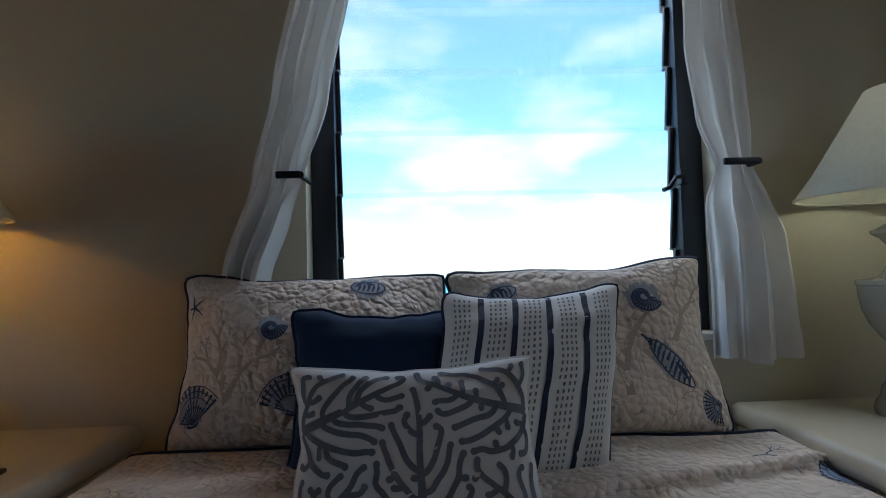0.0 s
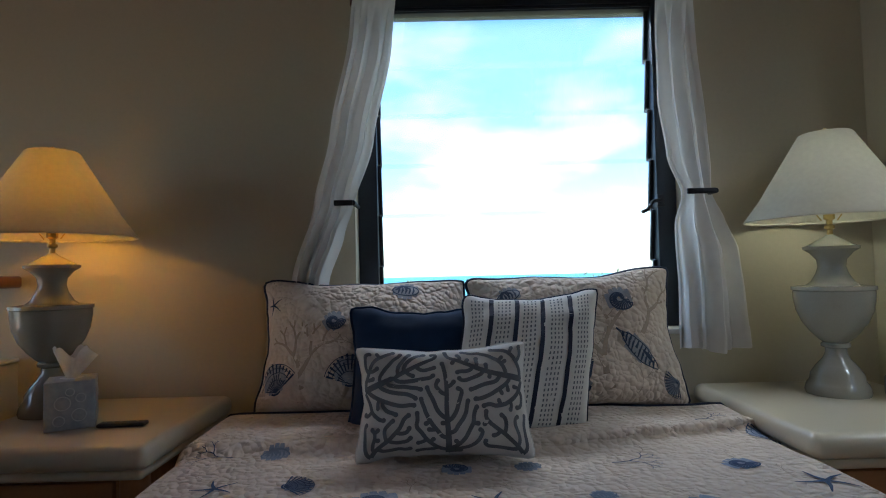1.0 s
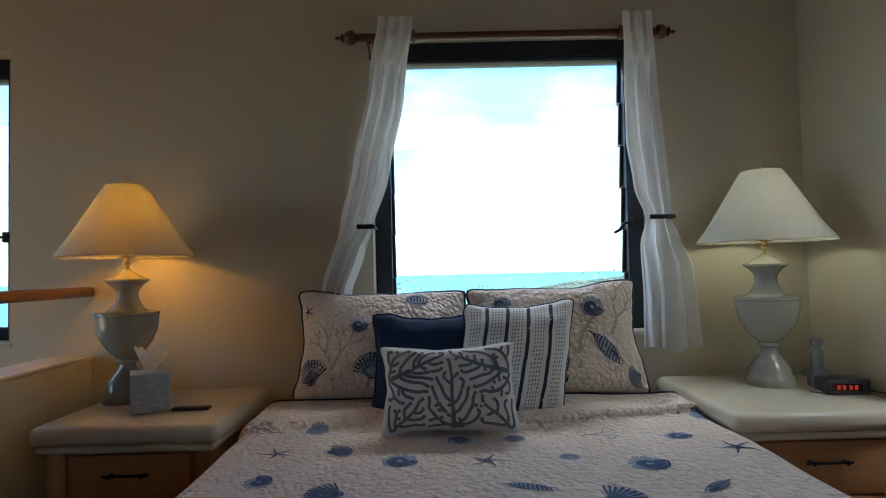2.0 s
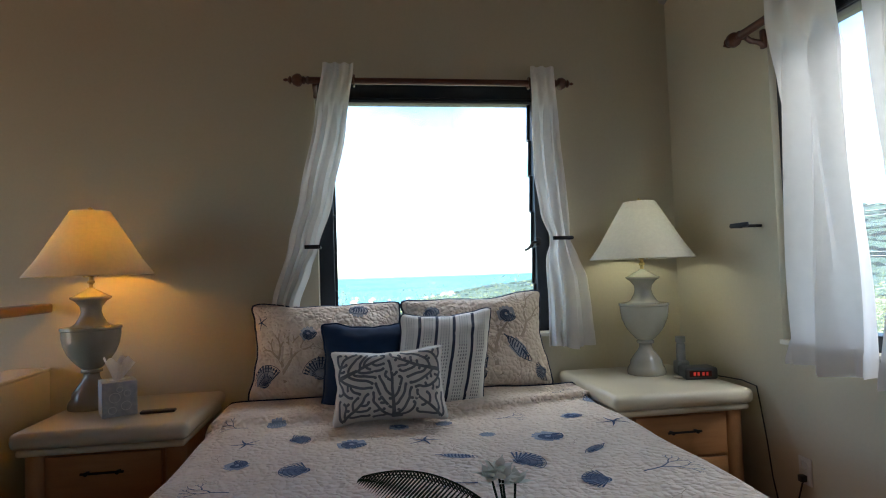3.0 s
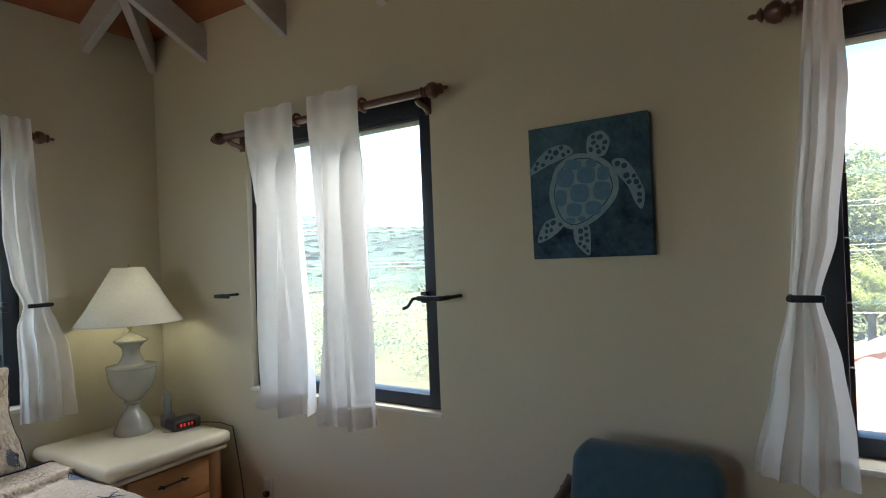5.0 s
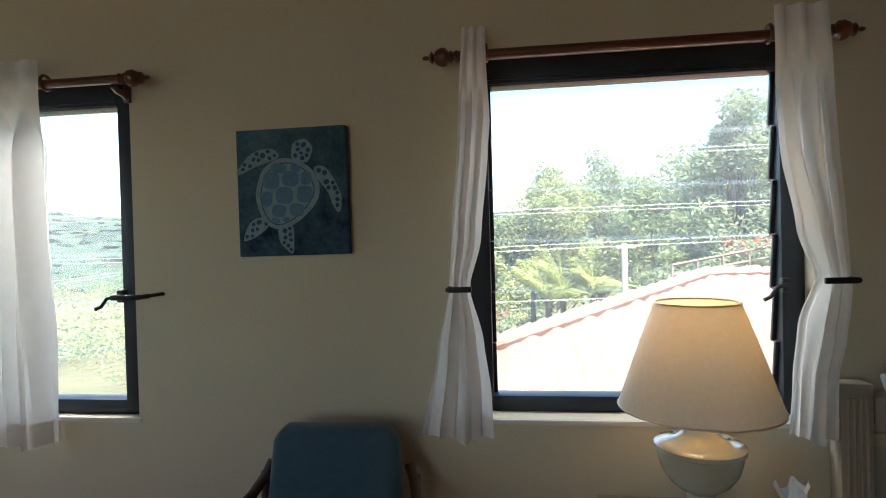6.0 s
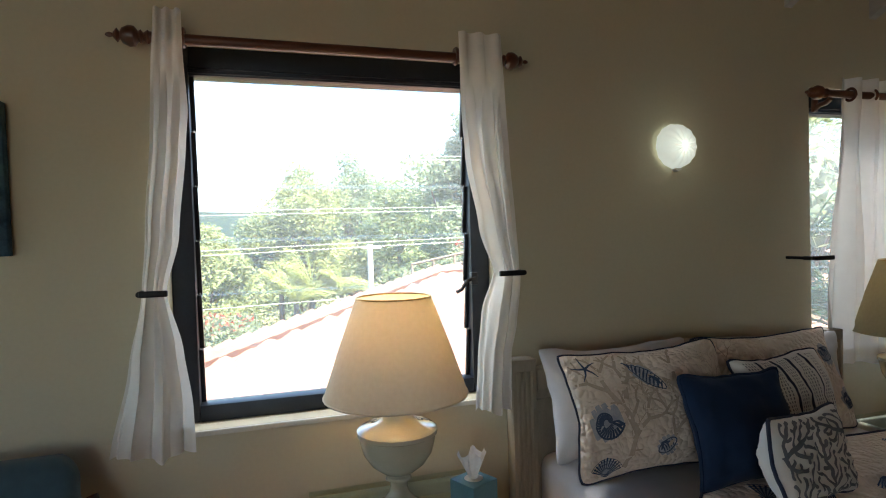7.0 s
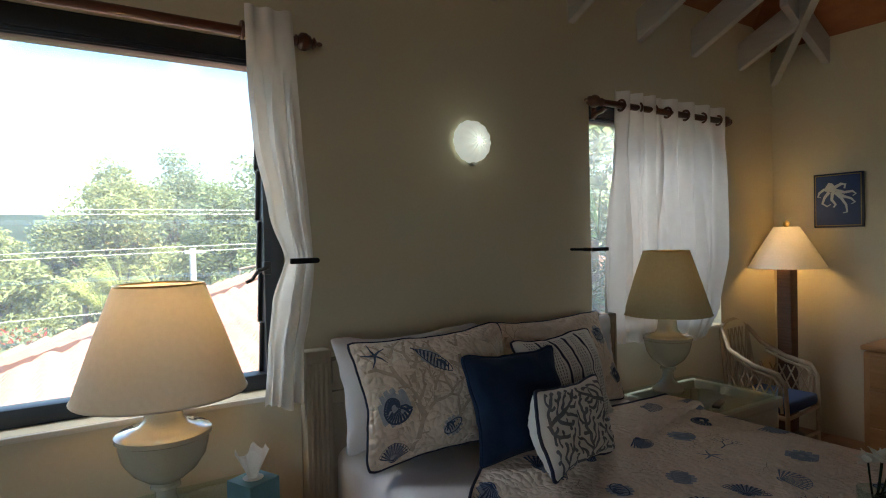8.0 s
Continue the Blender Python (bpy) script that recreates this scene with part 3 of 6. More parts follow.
def fan_shell(rnd):
    out = []
    for k in range(13):
        a = radians(-66 + 11 * k)
        L = 1.72 - 0.22 * abs(math.sin(a)) + rnd.uniform(-0.05, 0.05)
        out.append(([(0, -0.8), (0.5 * L * math.sin(a), -0.8 + 0.5 * L * math.cos(a)), (L * math.sin(a), -0.8 + L * math.cos(a))], [0.03, 0.08, 0.13]))
    for q in (0.45, 0.7, 0.86, 1.0):
        out.append(([(1.60 * q * math.sin(radians(t)), -0.8 + 1.66 * q * math.cos(radians(t))) for t in range(-68, 69, 8)], 0.045))
    out.append(([(-0.3, -0.80), (-0.1, -0.9), (0.1, -0.9), (0.3, -0.80)], 0.12))
    return out


def nautilus(rnd):
    """A chambered shell: a coil with curved ribs and an open mouth below."""
    R = lambda t: 0.10 * math.exp(0.00335 * t)
    pts = [(R(t) * math.cos(radians(t)), R(t) * math.sin(radians(t))) for t in range(60, 689, 12)]
    out = [(pts, [0.03 + 0.07 * i / len(pts) for i in range(len(pts))])]
    for t in range(320, 689, 13):
        r0, r1 = R(max(t - 352, 0)), R(t)
        a, b = radians(t), radians(t + 13)
        w = 0.05 + 0.07 * (t - 320) / 370
        out.append(([(r0 * math.cos(b), r0 * math.sin(b)), ((r0 + r1) * 0.5 * math.cos(b), (r0 + r1) * 0.5 * math.sin(b)), (r1 * math.cos(a), r1 * math.sin(a))], [w * 0.5, w, w * 1.1]))
    e, m_ = R(688), R(330)
    c = radians(688)
    out.append(([(e * math.cos(c), e * math.sin(c)), (0.75 * e * math.cos(c - 0.12), 0.75 * e * math.sin(c - 0.12)), (m_ * math.cos(c), m_ * math.sin(c))], [0.09, 0.16, 0.09]))
    return out


def conch(rnd):
    """A long turret shell, pointed at both ends, with bands across its whorls."""
    out = []
    half = lambda y: 0.34 * max(1 - ((y + 0.15) / 1.15) ** 2, 0.02) ** 0.8
    for k in range(10):
        y = -1.0 + 0.21 * k
        w = half(y)
        out.append(([(-w, y - 0.10), (0, y + 0.03), (w, y + 0.10)], [0.05, 0.10 + 0.03 * (k % 2), 0.05]))
    for s in (-1, 1):
        out.append(([(s * half(y), y) for y in [-1.28 + 0.16 * i for i in range(17)]], 0.05))
    out.append(([(0.02, -0.95), (0.14, -0.6), (0.12, -0.2)], [0.05, 0.2, 0.05]))
    return out


def starfish(rnd):
    return [([(0, 0), (0.55 * math.cos(a + 0.1), 0.55 * math.sin(a + 0.1)), (1.1 * math.cos(a), 1.1 * math.sin(a))], [0.20, 0.13, 0.05]) for a in [radians(90 + 72 * k) for k in range(5)]]


def sprig(rnd, depth=4, w=0.085):
    out = []

    def grow(x, y, a, L, w, d):
        x1, y1 = x + L * math.cos(a), y + L * math.sin(a)
        b = a + rnd.uniform(-0.2, 0.2)
        xm, ym = x + L * 0.5 * math.cos(b), y + L * 0.5 * math.sin(b)
        out.append(([(x, y), (xm, ym), (x1, y1)], [w, w * 0.9, w * 0.75]))
        if d:
            for s in (-1, 1):
                grow(x1, y1, a + s * rnd.uniform(0.3, 0.62), L * rnd.uniform(0.62, 0.8), w * 0.75, d - 1)
    grow(0, -1.1, math.pi / 2, 0.75, w, depth)
    return out


def urchin(rnd):
    out = [([(-0.7 + 0.05 * k, 0.55 * math.sin(0.23 * k)), (-0.4 + 0.05 * k, 0.2 + 0.3 * math.sin(0.23 * k))], 0.1) for k in range(14)]
    out += [([(0.9 * math.cos(t), 0.5 * math.sin(t)) for t in [radians(10 * i) for i in range(37)]], 0.09)]
    out += [([(x, -0.35), (x + 0.06, 0), (x, 0.35)], [0.06, 0.15, 0.06]) for x in (-0.5, -0.25, 0, 0.25, 0.5)]
    return out


class Pillow:
    """A stuffed cover in its own plane: x across, y up, z out of the front."""

    def __init__(self, w, h, t, pinch=0.11, seed=0, slump=0.0):
        self.w, self.h, self.t, self.pinch, self.seed, self.slump = w / 2, h / 2, t / 2, pinch, seed, slump

    def at(self, a, b, side=1):
        wob = lambda q: 0.35 * noise.noise(Vector((q * 1.9, self.seed * 5.1, 0.7))) + 0.2 * noise.noise(Vector((q * 5.0, self.seed * 2.1, 3.7)))
        px = self.w * a * (1 - self.pinch * (1 - b * b) * abs(a) ** 3 + 0.085 * wob(b + 3 * math.copysign(1, a)) * abs(a) ** 2 - 0.05 * abs(a * b) ** 9)
        py = self.h * b * (1 - self.pinch * 1.3 * (1 - a * a) * abs(b) ** 3 + 0.12 * wob(a + 9 * math.copysign(1, b)) * abs(b) ** 2 - 0.07 * abs(a * b) ** 9)
        f = max((1 - abs(a) ** 2.2), 0) * max((1 - abs(b) ** 2.2), 0)
        q = noise.noise(Vector((a * 2.1 + self.seed * 3.7, b * 2.1, side * 2.0)))
        q2 = noise.noise(Vector((a * 6 + self.seed, b * 6, side * 5.0)))
        z = side * (self.t * f ** 0.52 * (1.14 + 0.22 * q) + 0.010 * q2 * min(1, f * 4)) + 0.018 * math.sin(2.2 * a + self.seed) + 0.012 * math.sin(2.9 * b + 2 * self.seed)
        return Vector((px + self.slump * py, py, z))

    def conform(self, x, y):
        a, b = x / self.w, y / self.h
        if abs(a) > 0.97 or abs(b) > 0.97:
            return None
        p = self.at(a, b)
        return p, Vector((0, 0, 1))

    def bodies(self, n=30):
        bm = bmesh.new()
        for s in (1, -1):
            sheet(lambda u, v: self.at(math.sin((u - 0.5) * math.pi), math.sin((v - 0.5) * math.pi), s), n, n, bm)
        bmesh.ops.remove_doubles(bm, verts=bm.verts, dist=0.0006)
        return bm

    def rim(self, r=0.006):
        k = 24
        loop = [self.at(-1 + 2 * i / k, -1) for i in range(k)] + [self.at(1, -1 + 2 * i / k) for i in range(k)]
        loop += [self.at(1 - 2 * i / k, 1) for i in range(k)] + [self.at(-1, 1 - 2 * i / k) for i in range(k)]
        return tube(loop, r, 6, closed=True)


def lean(x, y, z, yaw, back, roll=0):
    return Matrix.Translation((x, y, z)) @ Matrix.Rotation(radians(yaw), 4, "Z") @ Matrix.Rotation(radians(90 - back), 4, "X") @ Matrix.Rotation(radians(roll), 4, "Z")


def pillow(name, m, w, h, t, mat, label, category="pillow", piping=PIPING, prints=(), seed=0, group="", rim=0.006, slump=0.0):
    p = Pillow(w, h, t, seed=seed, slump=slump)
    th = thing(name, label, category, m, group)
    part("cover", p.bodies(), mat, th)
    if piping:
        part("piping", p.rim(rim), piping, th, "dark navy corded edge")
    for pname, strokes, pm, lift in prints:
        tagged(part(pname, strokes_mesh(strokes, p.conform, lift), pm, th, smooth=False), kind="stuff")
    return th


def wash_strokes(wide):
    """The soft tone inside a printed shell, in strips."""
    out = []
    for k in range(5):
        x = (k - 2) / 2.5
        top = 0.88 * math.sqrt(1 - x * x)
        out.append(([(x * wide, -top + 2 * top * i / 6) for i in range(7)], [0.3 * wide] + [0.41 * wide] * 5 + [0.3 * wide]))
    return out


def sham_prints(w, h, seed, layout):
    rnd = random.Random(seed)
    dark, tan, wash = [], [], []
    kinds = {"fan": fan_shell, "nau": nautilus, "con": conch, "star": starfish, "urch": urchin}
    for kind, x, y, r, turn in layout:
        if kind == "coral":
            tan += place(sprig(rnd, 4, 0.15), x, y, r, turn)
        else:
            dark += place(kinds[kind](rnd), x, y, r, turn)
            if kind != "star":
                wash += place(wash_strokes(0.42 if kind == "con" else 0.85), x, y, r, turn)
    for _ in range(4):
        tan += place(sprig(rnd, 4, 0.05), rnd.uniform(-w * 0.4, w * 0.4), rnd.uniform(-h * 0.35, h * 0.35), 0.075, rnd.uniform(-0.6, 0.6))
    return [("shell_wash", wash, WASH, 0.0015), ("shell_print", dark, INK, 0.0024), ("coral_print", tan, INK_TAN, 0.0010)]


def coral_strokes(w, h, seed):
    """A branching sea coral that fills a cushion: stems that grow towards every free spot and end in rounded lobes."""
    rnd = random.Random(seed)
    spots = []
    for _ in range(7000):
        p = (rnd.uniform(-0.47, 0.47) * w, rnd.uniform(-0.45, 0.46) * h)
        if all((p[0] - q[0]) ** 2 + (p[1] - q[1]) ** 2 > 0.0125 ** 2 for q in spots):
            spots.append(p)
    spots = np.array(spots)
    nodes = [(0.02 * w, -0.47 * h), (-0.40 * w, -0.47 * h), (0.42 * w, -0.47 * h), (-0.47 * w, 0.1 * h), (0.47 * w, 0.16 * h)]
    parent, step = [-1] * len(nodes), 0.0065
    for _ in range(120):
        if not len(spots):
            break
        arr = np.array(nodes)
        d = np.linalg.norm(spots[:, None] - arr[None], axis=2)
        near = d.argmin(1)
        added = False
        for k in sorted(set(near.tolist())):
            v = spots[near == k] - arr[k]
            v = (v / np.linalg.norm(v, axis=1)[:, None]).sum(0)
            n = np.linalg.norm(v)
            if n < 1e-3:
                continue
            q = arr[k] + v / n * step
            if min((q[0] - o[0]) ** 2 + (q[1] - o[1]) ** 2 for o in nodes) < (0.5 * step) ** 2:
                continue
            nodes.append((q[0], q[1]))
            parent.append(k)
            added = True
        d = np.linalg.norm(spots[:, None] - np.array(nodes)[None], axis=2).min(1)
        spots = spots[d > 0.0085]
        if not added:
            break
    kids = {i: [] for i in range(len(nodes))}
    for i, p in enumerate(parent):
        if p >= 0:
            kids[p].append(i)
    weight = [1] * len(nodes)
    for i in range(len(nodes) - 1, -1, -1):
        if parent[i] >= 0:
            weight[parent[i]] += weight[i]
    out, stack = [], [(r, -1) for r in range(5)]
    while stack:
        i, before = stack.pop()
        path = ([before] if before >= 0 else []) + [i]
        while kids[i]:
            ks = sorted(kids[i], key=lambda q: -weight[q])
            stack.extend((q, i) for q in ks[1:])
            i = ks[0]
            path.append(i)
        pts = [nodes[q] for q in path]
        for _ in range(2):
            pts = [pts[0]] + [((a[0] + 2 * b[0] + c[0]) / 4, (a[1] + 2 * b[1] + c[1]) / 4) for a, b, c in zip(pts, pts[1:], pts[2:])] + pts[-1:]
        if len(pts) < 3:
            continue
        ws = [0.0112 + 0.008 * min(weight[q] / 200, 1) for q in path]
        ws[-1] *= 1.2
        a = math.atan2(pts[-1][1] - pts[-2][1], pts[-1][0] - pts[-2][0])
        for e, f in ((0.003, 0.92), (0.0055, 0.66), (0.007, 0.2)):
            pts.append((pts[len(path) - 1][0] + e * math.cos(a), pts[len(path) - 1][1] + e * math.sin(a)))
            ws.append(ws[len(path) - 1] * f)
        out.append((pts, ws))
    return out


def stripe_prints(w, h):
    bands, stitches = [], []
    for x in (-0.30, -0.12, 0.06, 0.26):
        bands.append(([(x * w, y * h) for y in [-0.48 + 0.04 * i for i in range(25)]], 0.016))
    for x0 in (-0.40, -0.21, -0.03, 0.16, 0.36):
        for k in (-1.5, -0.5, 0.5, 1.5):
            x = x0 * w + k * 0.013
            for i in range(30):
                y = (-0.46 + 0.031 * i) * h
                stitches.append(([(x, y), (x, y + 0.0085)], 0.005))
    return [("navy_stripe", bands, PIPING, 0.002), ("stitching", stitches, CORAL, 0.002)]


# ---------------------------------------------------------------- beds
def bed(m, half, length, top, label, headboard=None):
    """A made bed in its own frame: head at y = 0, foot towards -y, floor at FZ."""
    b = thing("bed", label, "bed", m)
    part("box_spring", boxm(-half + 0.05, half - 0.05, -length + 0.04, -0.03, FZ + 0.14, 0.34, 0.03, 3), SHEET, b, "white-covered box spring")
    part("mattress", boxm(-half + 0.02, half - 0.02, -length + 0.02, -0.02, 0.342, top - 0.025, 0.06, 4), SHEET, b, "white-sheeted mattress")
    for x in (-half + 0.12, half - 0.12):
        for y in (-length + 0.14, -0.14):
            part("leg", tube([(x, y, FZ), (x, y, FZ + 0.145)], 0.03, 12), HOLD, b)
    if headboard:
        headboard(b, half)
    return b


def bedspread(m, half, length, top, label, seed, spacing, start, fold, skew=0.0, placed=()):
    """A quilted cover over the mattress, falling down both sides and the foot, printed with shells."""
    cov = thing("bedspread", label, "bedspread", m)
    drop = 0.42

    def head(x):
        return start - skew * max(-x - 0.30, 0)

    def crease(x):
        return fold + 0.02 * math.sin(3 * x + seed) + 0.18 * max(x - 0.25, 0) + 0.03 * x

    def surf(x, y):
        ax = abs(x)
        n1 = noise.noise(Vector((x * 2.2 + seed, y * 2.2, seed * 1.3)))
        n2 = noise.noise(Vector((x * 7 + seed, y * 7, seed * 2.3)))
        z = top + 0.012 * n1 + 0.004 * n2
        nx, ny, nz = 0.0, 0.0, 1.0
        edge = half - 0.05
        px = x
        if ax > edge:
            d = ax - edge
            r = 0.06
            s = min(d / r, math.pi / 2)
            px = math.copysign(edge + r * math.sin(s), x)
            z -= r * (1 - math.cos(s))
            nx, nz = math.copysign(math.sin(s), x), math.cos(s)
            if d > r * math.pi / 2:
                ex = d - r * math.pi / 2
                z -= ex
                px += math.copysign(0.035 * ex / drop + 0.014 * math.sin(y * 11 + seed) * min(ex * 4, 1), x)
        py = y
        if y < -length + 0.05:
            d = -length + 0.05 - y
            r = 0.06
            s = min(d / r, math.pi / 2)
            py = -length + 0.05 - r * math.sin(s)
            z -= r * (1 - math.cos(s)) + max(d - r * math.pi / 2, 0)
            py -= 0.02 * min(max(d - r * math.pi / 2, 0) * 4, 1) * (1 + math.sin(x * 9))
        # the turned-back fold towards the pillows
        g = y - crease(x)
        z += 0.034 / (1 + math.exp(-g * 120)) if abs(g) < 0.25 else (0.034 if g > 0 else 0)
        return Vector((px, py, z)), Vector((nx, ny, nz))

    def f(u, v):
        x = (u - 0.5) * 2 * (half + drop)
        y = head(x) - v * (length + head(x) + drop * 0.8)
        return surf(x, y)[0]

    part("quilt", sheet(f, 130, 130), QUILT, cov)
    part("piping", tube([surf((i / 60 - 0.5) * 2 * (half + drop - 0.01), head((i / 60 - 0.5) * 2 * (half + drop - 0.01)))[0] + Vector((0, 0, 0.002)) for i in range(61)], 0.005, 6), PIPING, cov, "dark navy corded edge")
    # the doubled edge rolls over along one side of the fold
    run_x = [0.08 + (half - 0.03) * i / 70 for i in range(71)]
    part("turned_fold", tube([surf(x, crease(x) + 0.012)[0] + Vector((0, 0, -0.006)) for x in run_x], lambda q: 0.004 + 0.014 * min(6 * q, 1) + 0.003 * math.sin(40 * q), 10), QUILT, cov, "rolled edge of the turned-back quilt")
    rnd = random.Random(seed)
    dark, pale, tan, wash = [], [], [], []
    for kind, x, yy, r, turn in placed:
        (dark if kind is not urchin else pale).extend(place(kind(rnd), x, yy, r, turn))
        if kind not in (starfish, sprig):
            wash += place(wash_strokes(0.36 if kind is conch else 0.85), x, yy, r, turn)
        tan += place(sprig(rnd, 3, 0.05), x + rnd.uniform(-0.1, 0.1), yy + 0.10, 0.05, rnd.uniform(0, 6.28))
    free = min((p[2] for p in placed), default=9.0) - 0.10
    rows = int((length - 0.1) / spacing)
    for j in range(rows):
        y = start - 0.13 - j * spacing
        n = int(2 * (half + 0.3) / (spacing * 1.05))
        for i in range(n):
            x = -half - 0.25 + (i + 0.5 + 0.5 * (j % 2)) * spacing * 1.08 + rnd.uniform(-0.05, 0.05)
            yy = y + rnd.uniform(-0.05, 0.05)
            if yy > free and abs(x) < half + 0.04:
                continue
            kind = rnd.choice((fan_shell, nautilus, conch, starfish, urchin, nautilus, fan_shell, conch, fan_shell, sprig))
            r = rnd.uniform(0.042, 0.068)
            turn = rnd.uniform(0, 6.28)
            (dark if rnd.random() < 0.55 else pale).extend(place(kind(rnd), x, yy, r, turn))
            if kind not in (starfish, sprig) and rnd.random() < 0.65:
                wash += place(wash_strokes(0.45 if kind is conch else 0.85), x, yy, r, turn)
            if rnd.random() < 0.6:
                tan += place(sprig(rnd, 3, 0.06), x + rnd.uniform(-0.1, 0.1), yy + 0.10, 0.05, rnd.uniform(0, 6.28))
    conf = lambda x, y: surf(x, y) if y < head(x) - 0.01 else None
    tagged(part("shell_wash", strokes_mesh(wash, conf, 0.0016), QWASH, cov, smooth=False), kind="stuff")
    tagged(part("shell_print", strokes_mesh(dark, conf, 0.003), QINK, cov, smooth=False), kind="stuff")
    tagged(part("pale_shell_print", strokes_mesh(pale, conf, 0.003), INK_PALE, cov, smooth=False), kind="stuff")
    tagged(part("coral_print", strokes_mesh(tan, conf, 0.002), INK_TAN, cov, smooth=False), kind="stuff")
    return cov


B1 = Matrix.Translation((0.01, 1.96, 0))
bed(B1, 0.90, 2.25, 0.60, "bed with a white-sheeted mattress below the sea window")
PRINTS = [(starfish, -0.70, -0.90, 0.055, 0.4), (sprig, -0.80, -0.66, 0.06, 1.4), (fan_shell, 0.90, -0.53, 0.06, 1.4), (sprig, 0.77, -0.45, 0.06, -1.3), (sprig, 0.022, -1.50, 0.08, 1.5), (fan_shell, 0.324, -1.33, 0.06, -1.2), (nautilus, -0.686, -1.143, 0.05, 2.4), (sprig, -0.736, -1.39, 0.08, 1.3), (fan_shell, -0.477, -1.242, 0.058, 1.5), (fan_shell, -0.49, -0.893, 0.045, -1.2), (urchin, -0.615, -0.66, 0.045, 0.1),
          (nautilus, -0.286, -0.993, 0.064, 0.2), (starfish, -0.007, -1.027, 0.06, 0.9), (conch, 0.084, -1.26, 0.06, 1.2), (urchin, 0.252, -1.0, 0.036, 0.3), (urchin, 0.108, -0.772, 0.04, 0.1), (nautilus, -0.088, -0.785, 0.048, 3.1),
          (nautilus, 0.478, -1.067, 0.07, 1.0), (conch, 0.594, -1.27, 0.055, -0.9), (starfish, 0.802, -0.963, 0.065, 0.2), (fan_shell, 0.478, -1.548, 0.05, 1.3), (sprig, 0.747, -1.507, 0.09, -1.4), (nautilus, 0.674, -0.808, 0.05, 0.4), (sprig, 0.416, -0.757, 0.07, -1.4)]
bedspread(B1, 0.915, 2.25, 0.605, "cream quilted bedspread printed with blue seashells", 11, 0.20, -0.28, -0.62, placed=PRINTS)

S1 = [("fan", -0.33, -0.13, 0.062, 0.3), ("nau", -0.10, 0.07, 0.045, 0.6), ("urch", 0.16, 0.20, 0.055, -0.1), ("coral", -0.22, -0.06, 0.15, 0.0), ("fan", -0.04, -0.11, 0.06, 0.1), ("star", -0.36, 0.15, 0.04, 0.3), ("con", 0.28, -0.05, 0.05, 0.9)]
S2 = [("nau", 0.16, 0.13, 0.058, 0.2), ("con", 0.20, -0.06, 0.082, 0.75), ("fan", -0.05, -0.17, 0.072, 0.9), ("coral", 0.06, -0.02, 0.17, 0.15), ("coral", 0.30, 0.12, 0.13, -0.5), ("urch", -0.25, 0.17, 0.05, 0.3), ("fan", 0.33, -0.2, 0.04, 2.0)]
pillow("pillow_sham", lean(-0.405, 1.80, 0.865, 3, 16, -1), 0.82, 0.55, 0.24, QUILT_SHAM, "cream quilted pillow sham printed with shells and coral", "pillow", prints=sham_prints(0.82, 0.54, 21, S1), seed=1, group="pillows on the bed", rim=0.0085)
pillow("pillow_sham", lean(0.40, 1.80, 0.865, -2, 16, 2.5), 0.82, 0.56, 0.24, QUILT_SHAM, "cream quilted pillow sham with a conch and nautilus print", "pillow", prints=sham_prints(0.82, 0.54, 22, S2), seed=2, group="pillows on the bed", rim=0.0085)
pillow("square_cushion", lean(-0.195, 1.585, 0.80, 2, 12, -1.5), 0.47, 0.46, 0.19, NAVY, "plain navy blue square cushion", "cushion", piping=NAVY, seed=3, group="cushions on the bed", rim=0.008)
pillow("striped_cushion", lean(0.165, 1.535, 0.815, 4, 17, 2.5), 0.50, 0.53, 0.20, OATMEAL, "oatmeal cushion with navy stripes and running stitches", "cushion", prints=stripe_prints(0.50, 0.52), seed=4, group="cushions on the bed", rim=0.006, slump=0.27)
pillow("coral_cushion", lean(-0.11, 1.275, 0.765, 1, 14, 0.5), 0.52, 0.335, 0.18, OATMEAL, "off-white lumbar cushion with grey coral embroidery", "cushion", piping=OATMEAL, prints=[("coral_embroidery", coral_strokes(0.52, 0.325, 5), CORAL, 0.0022)], seed=5, group="cushions on the bed", rim=0.0032)
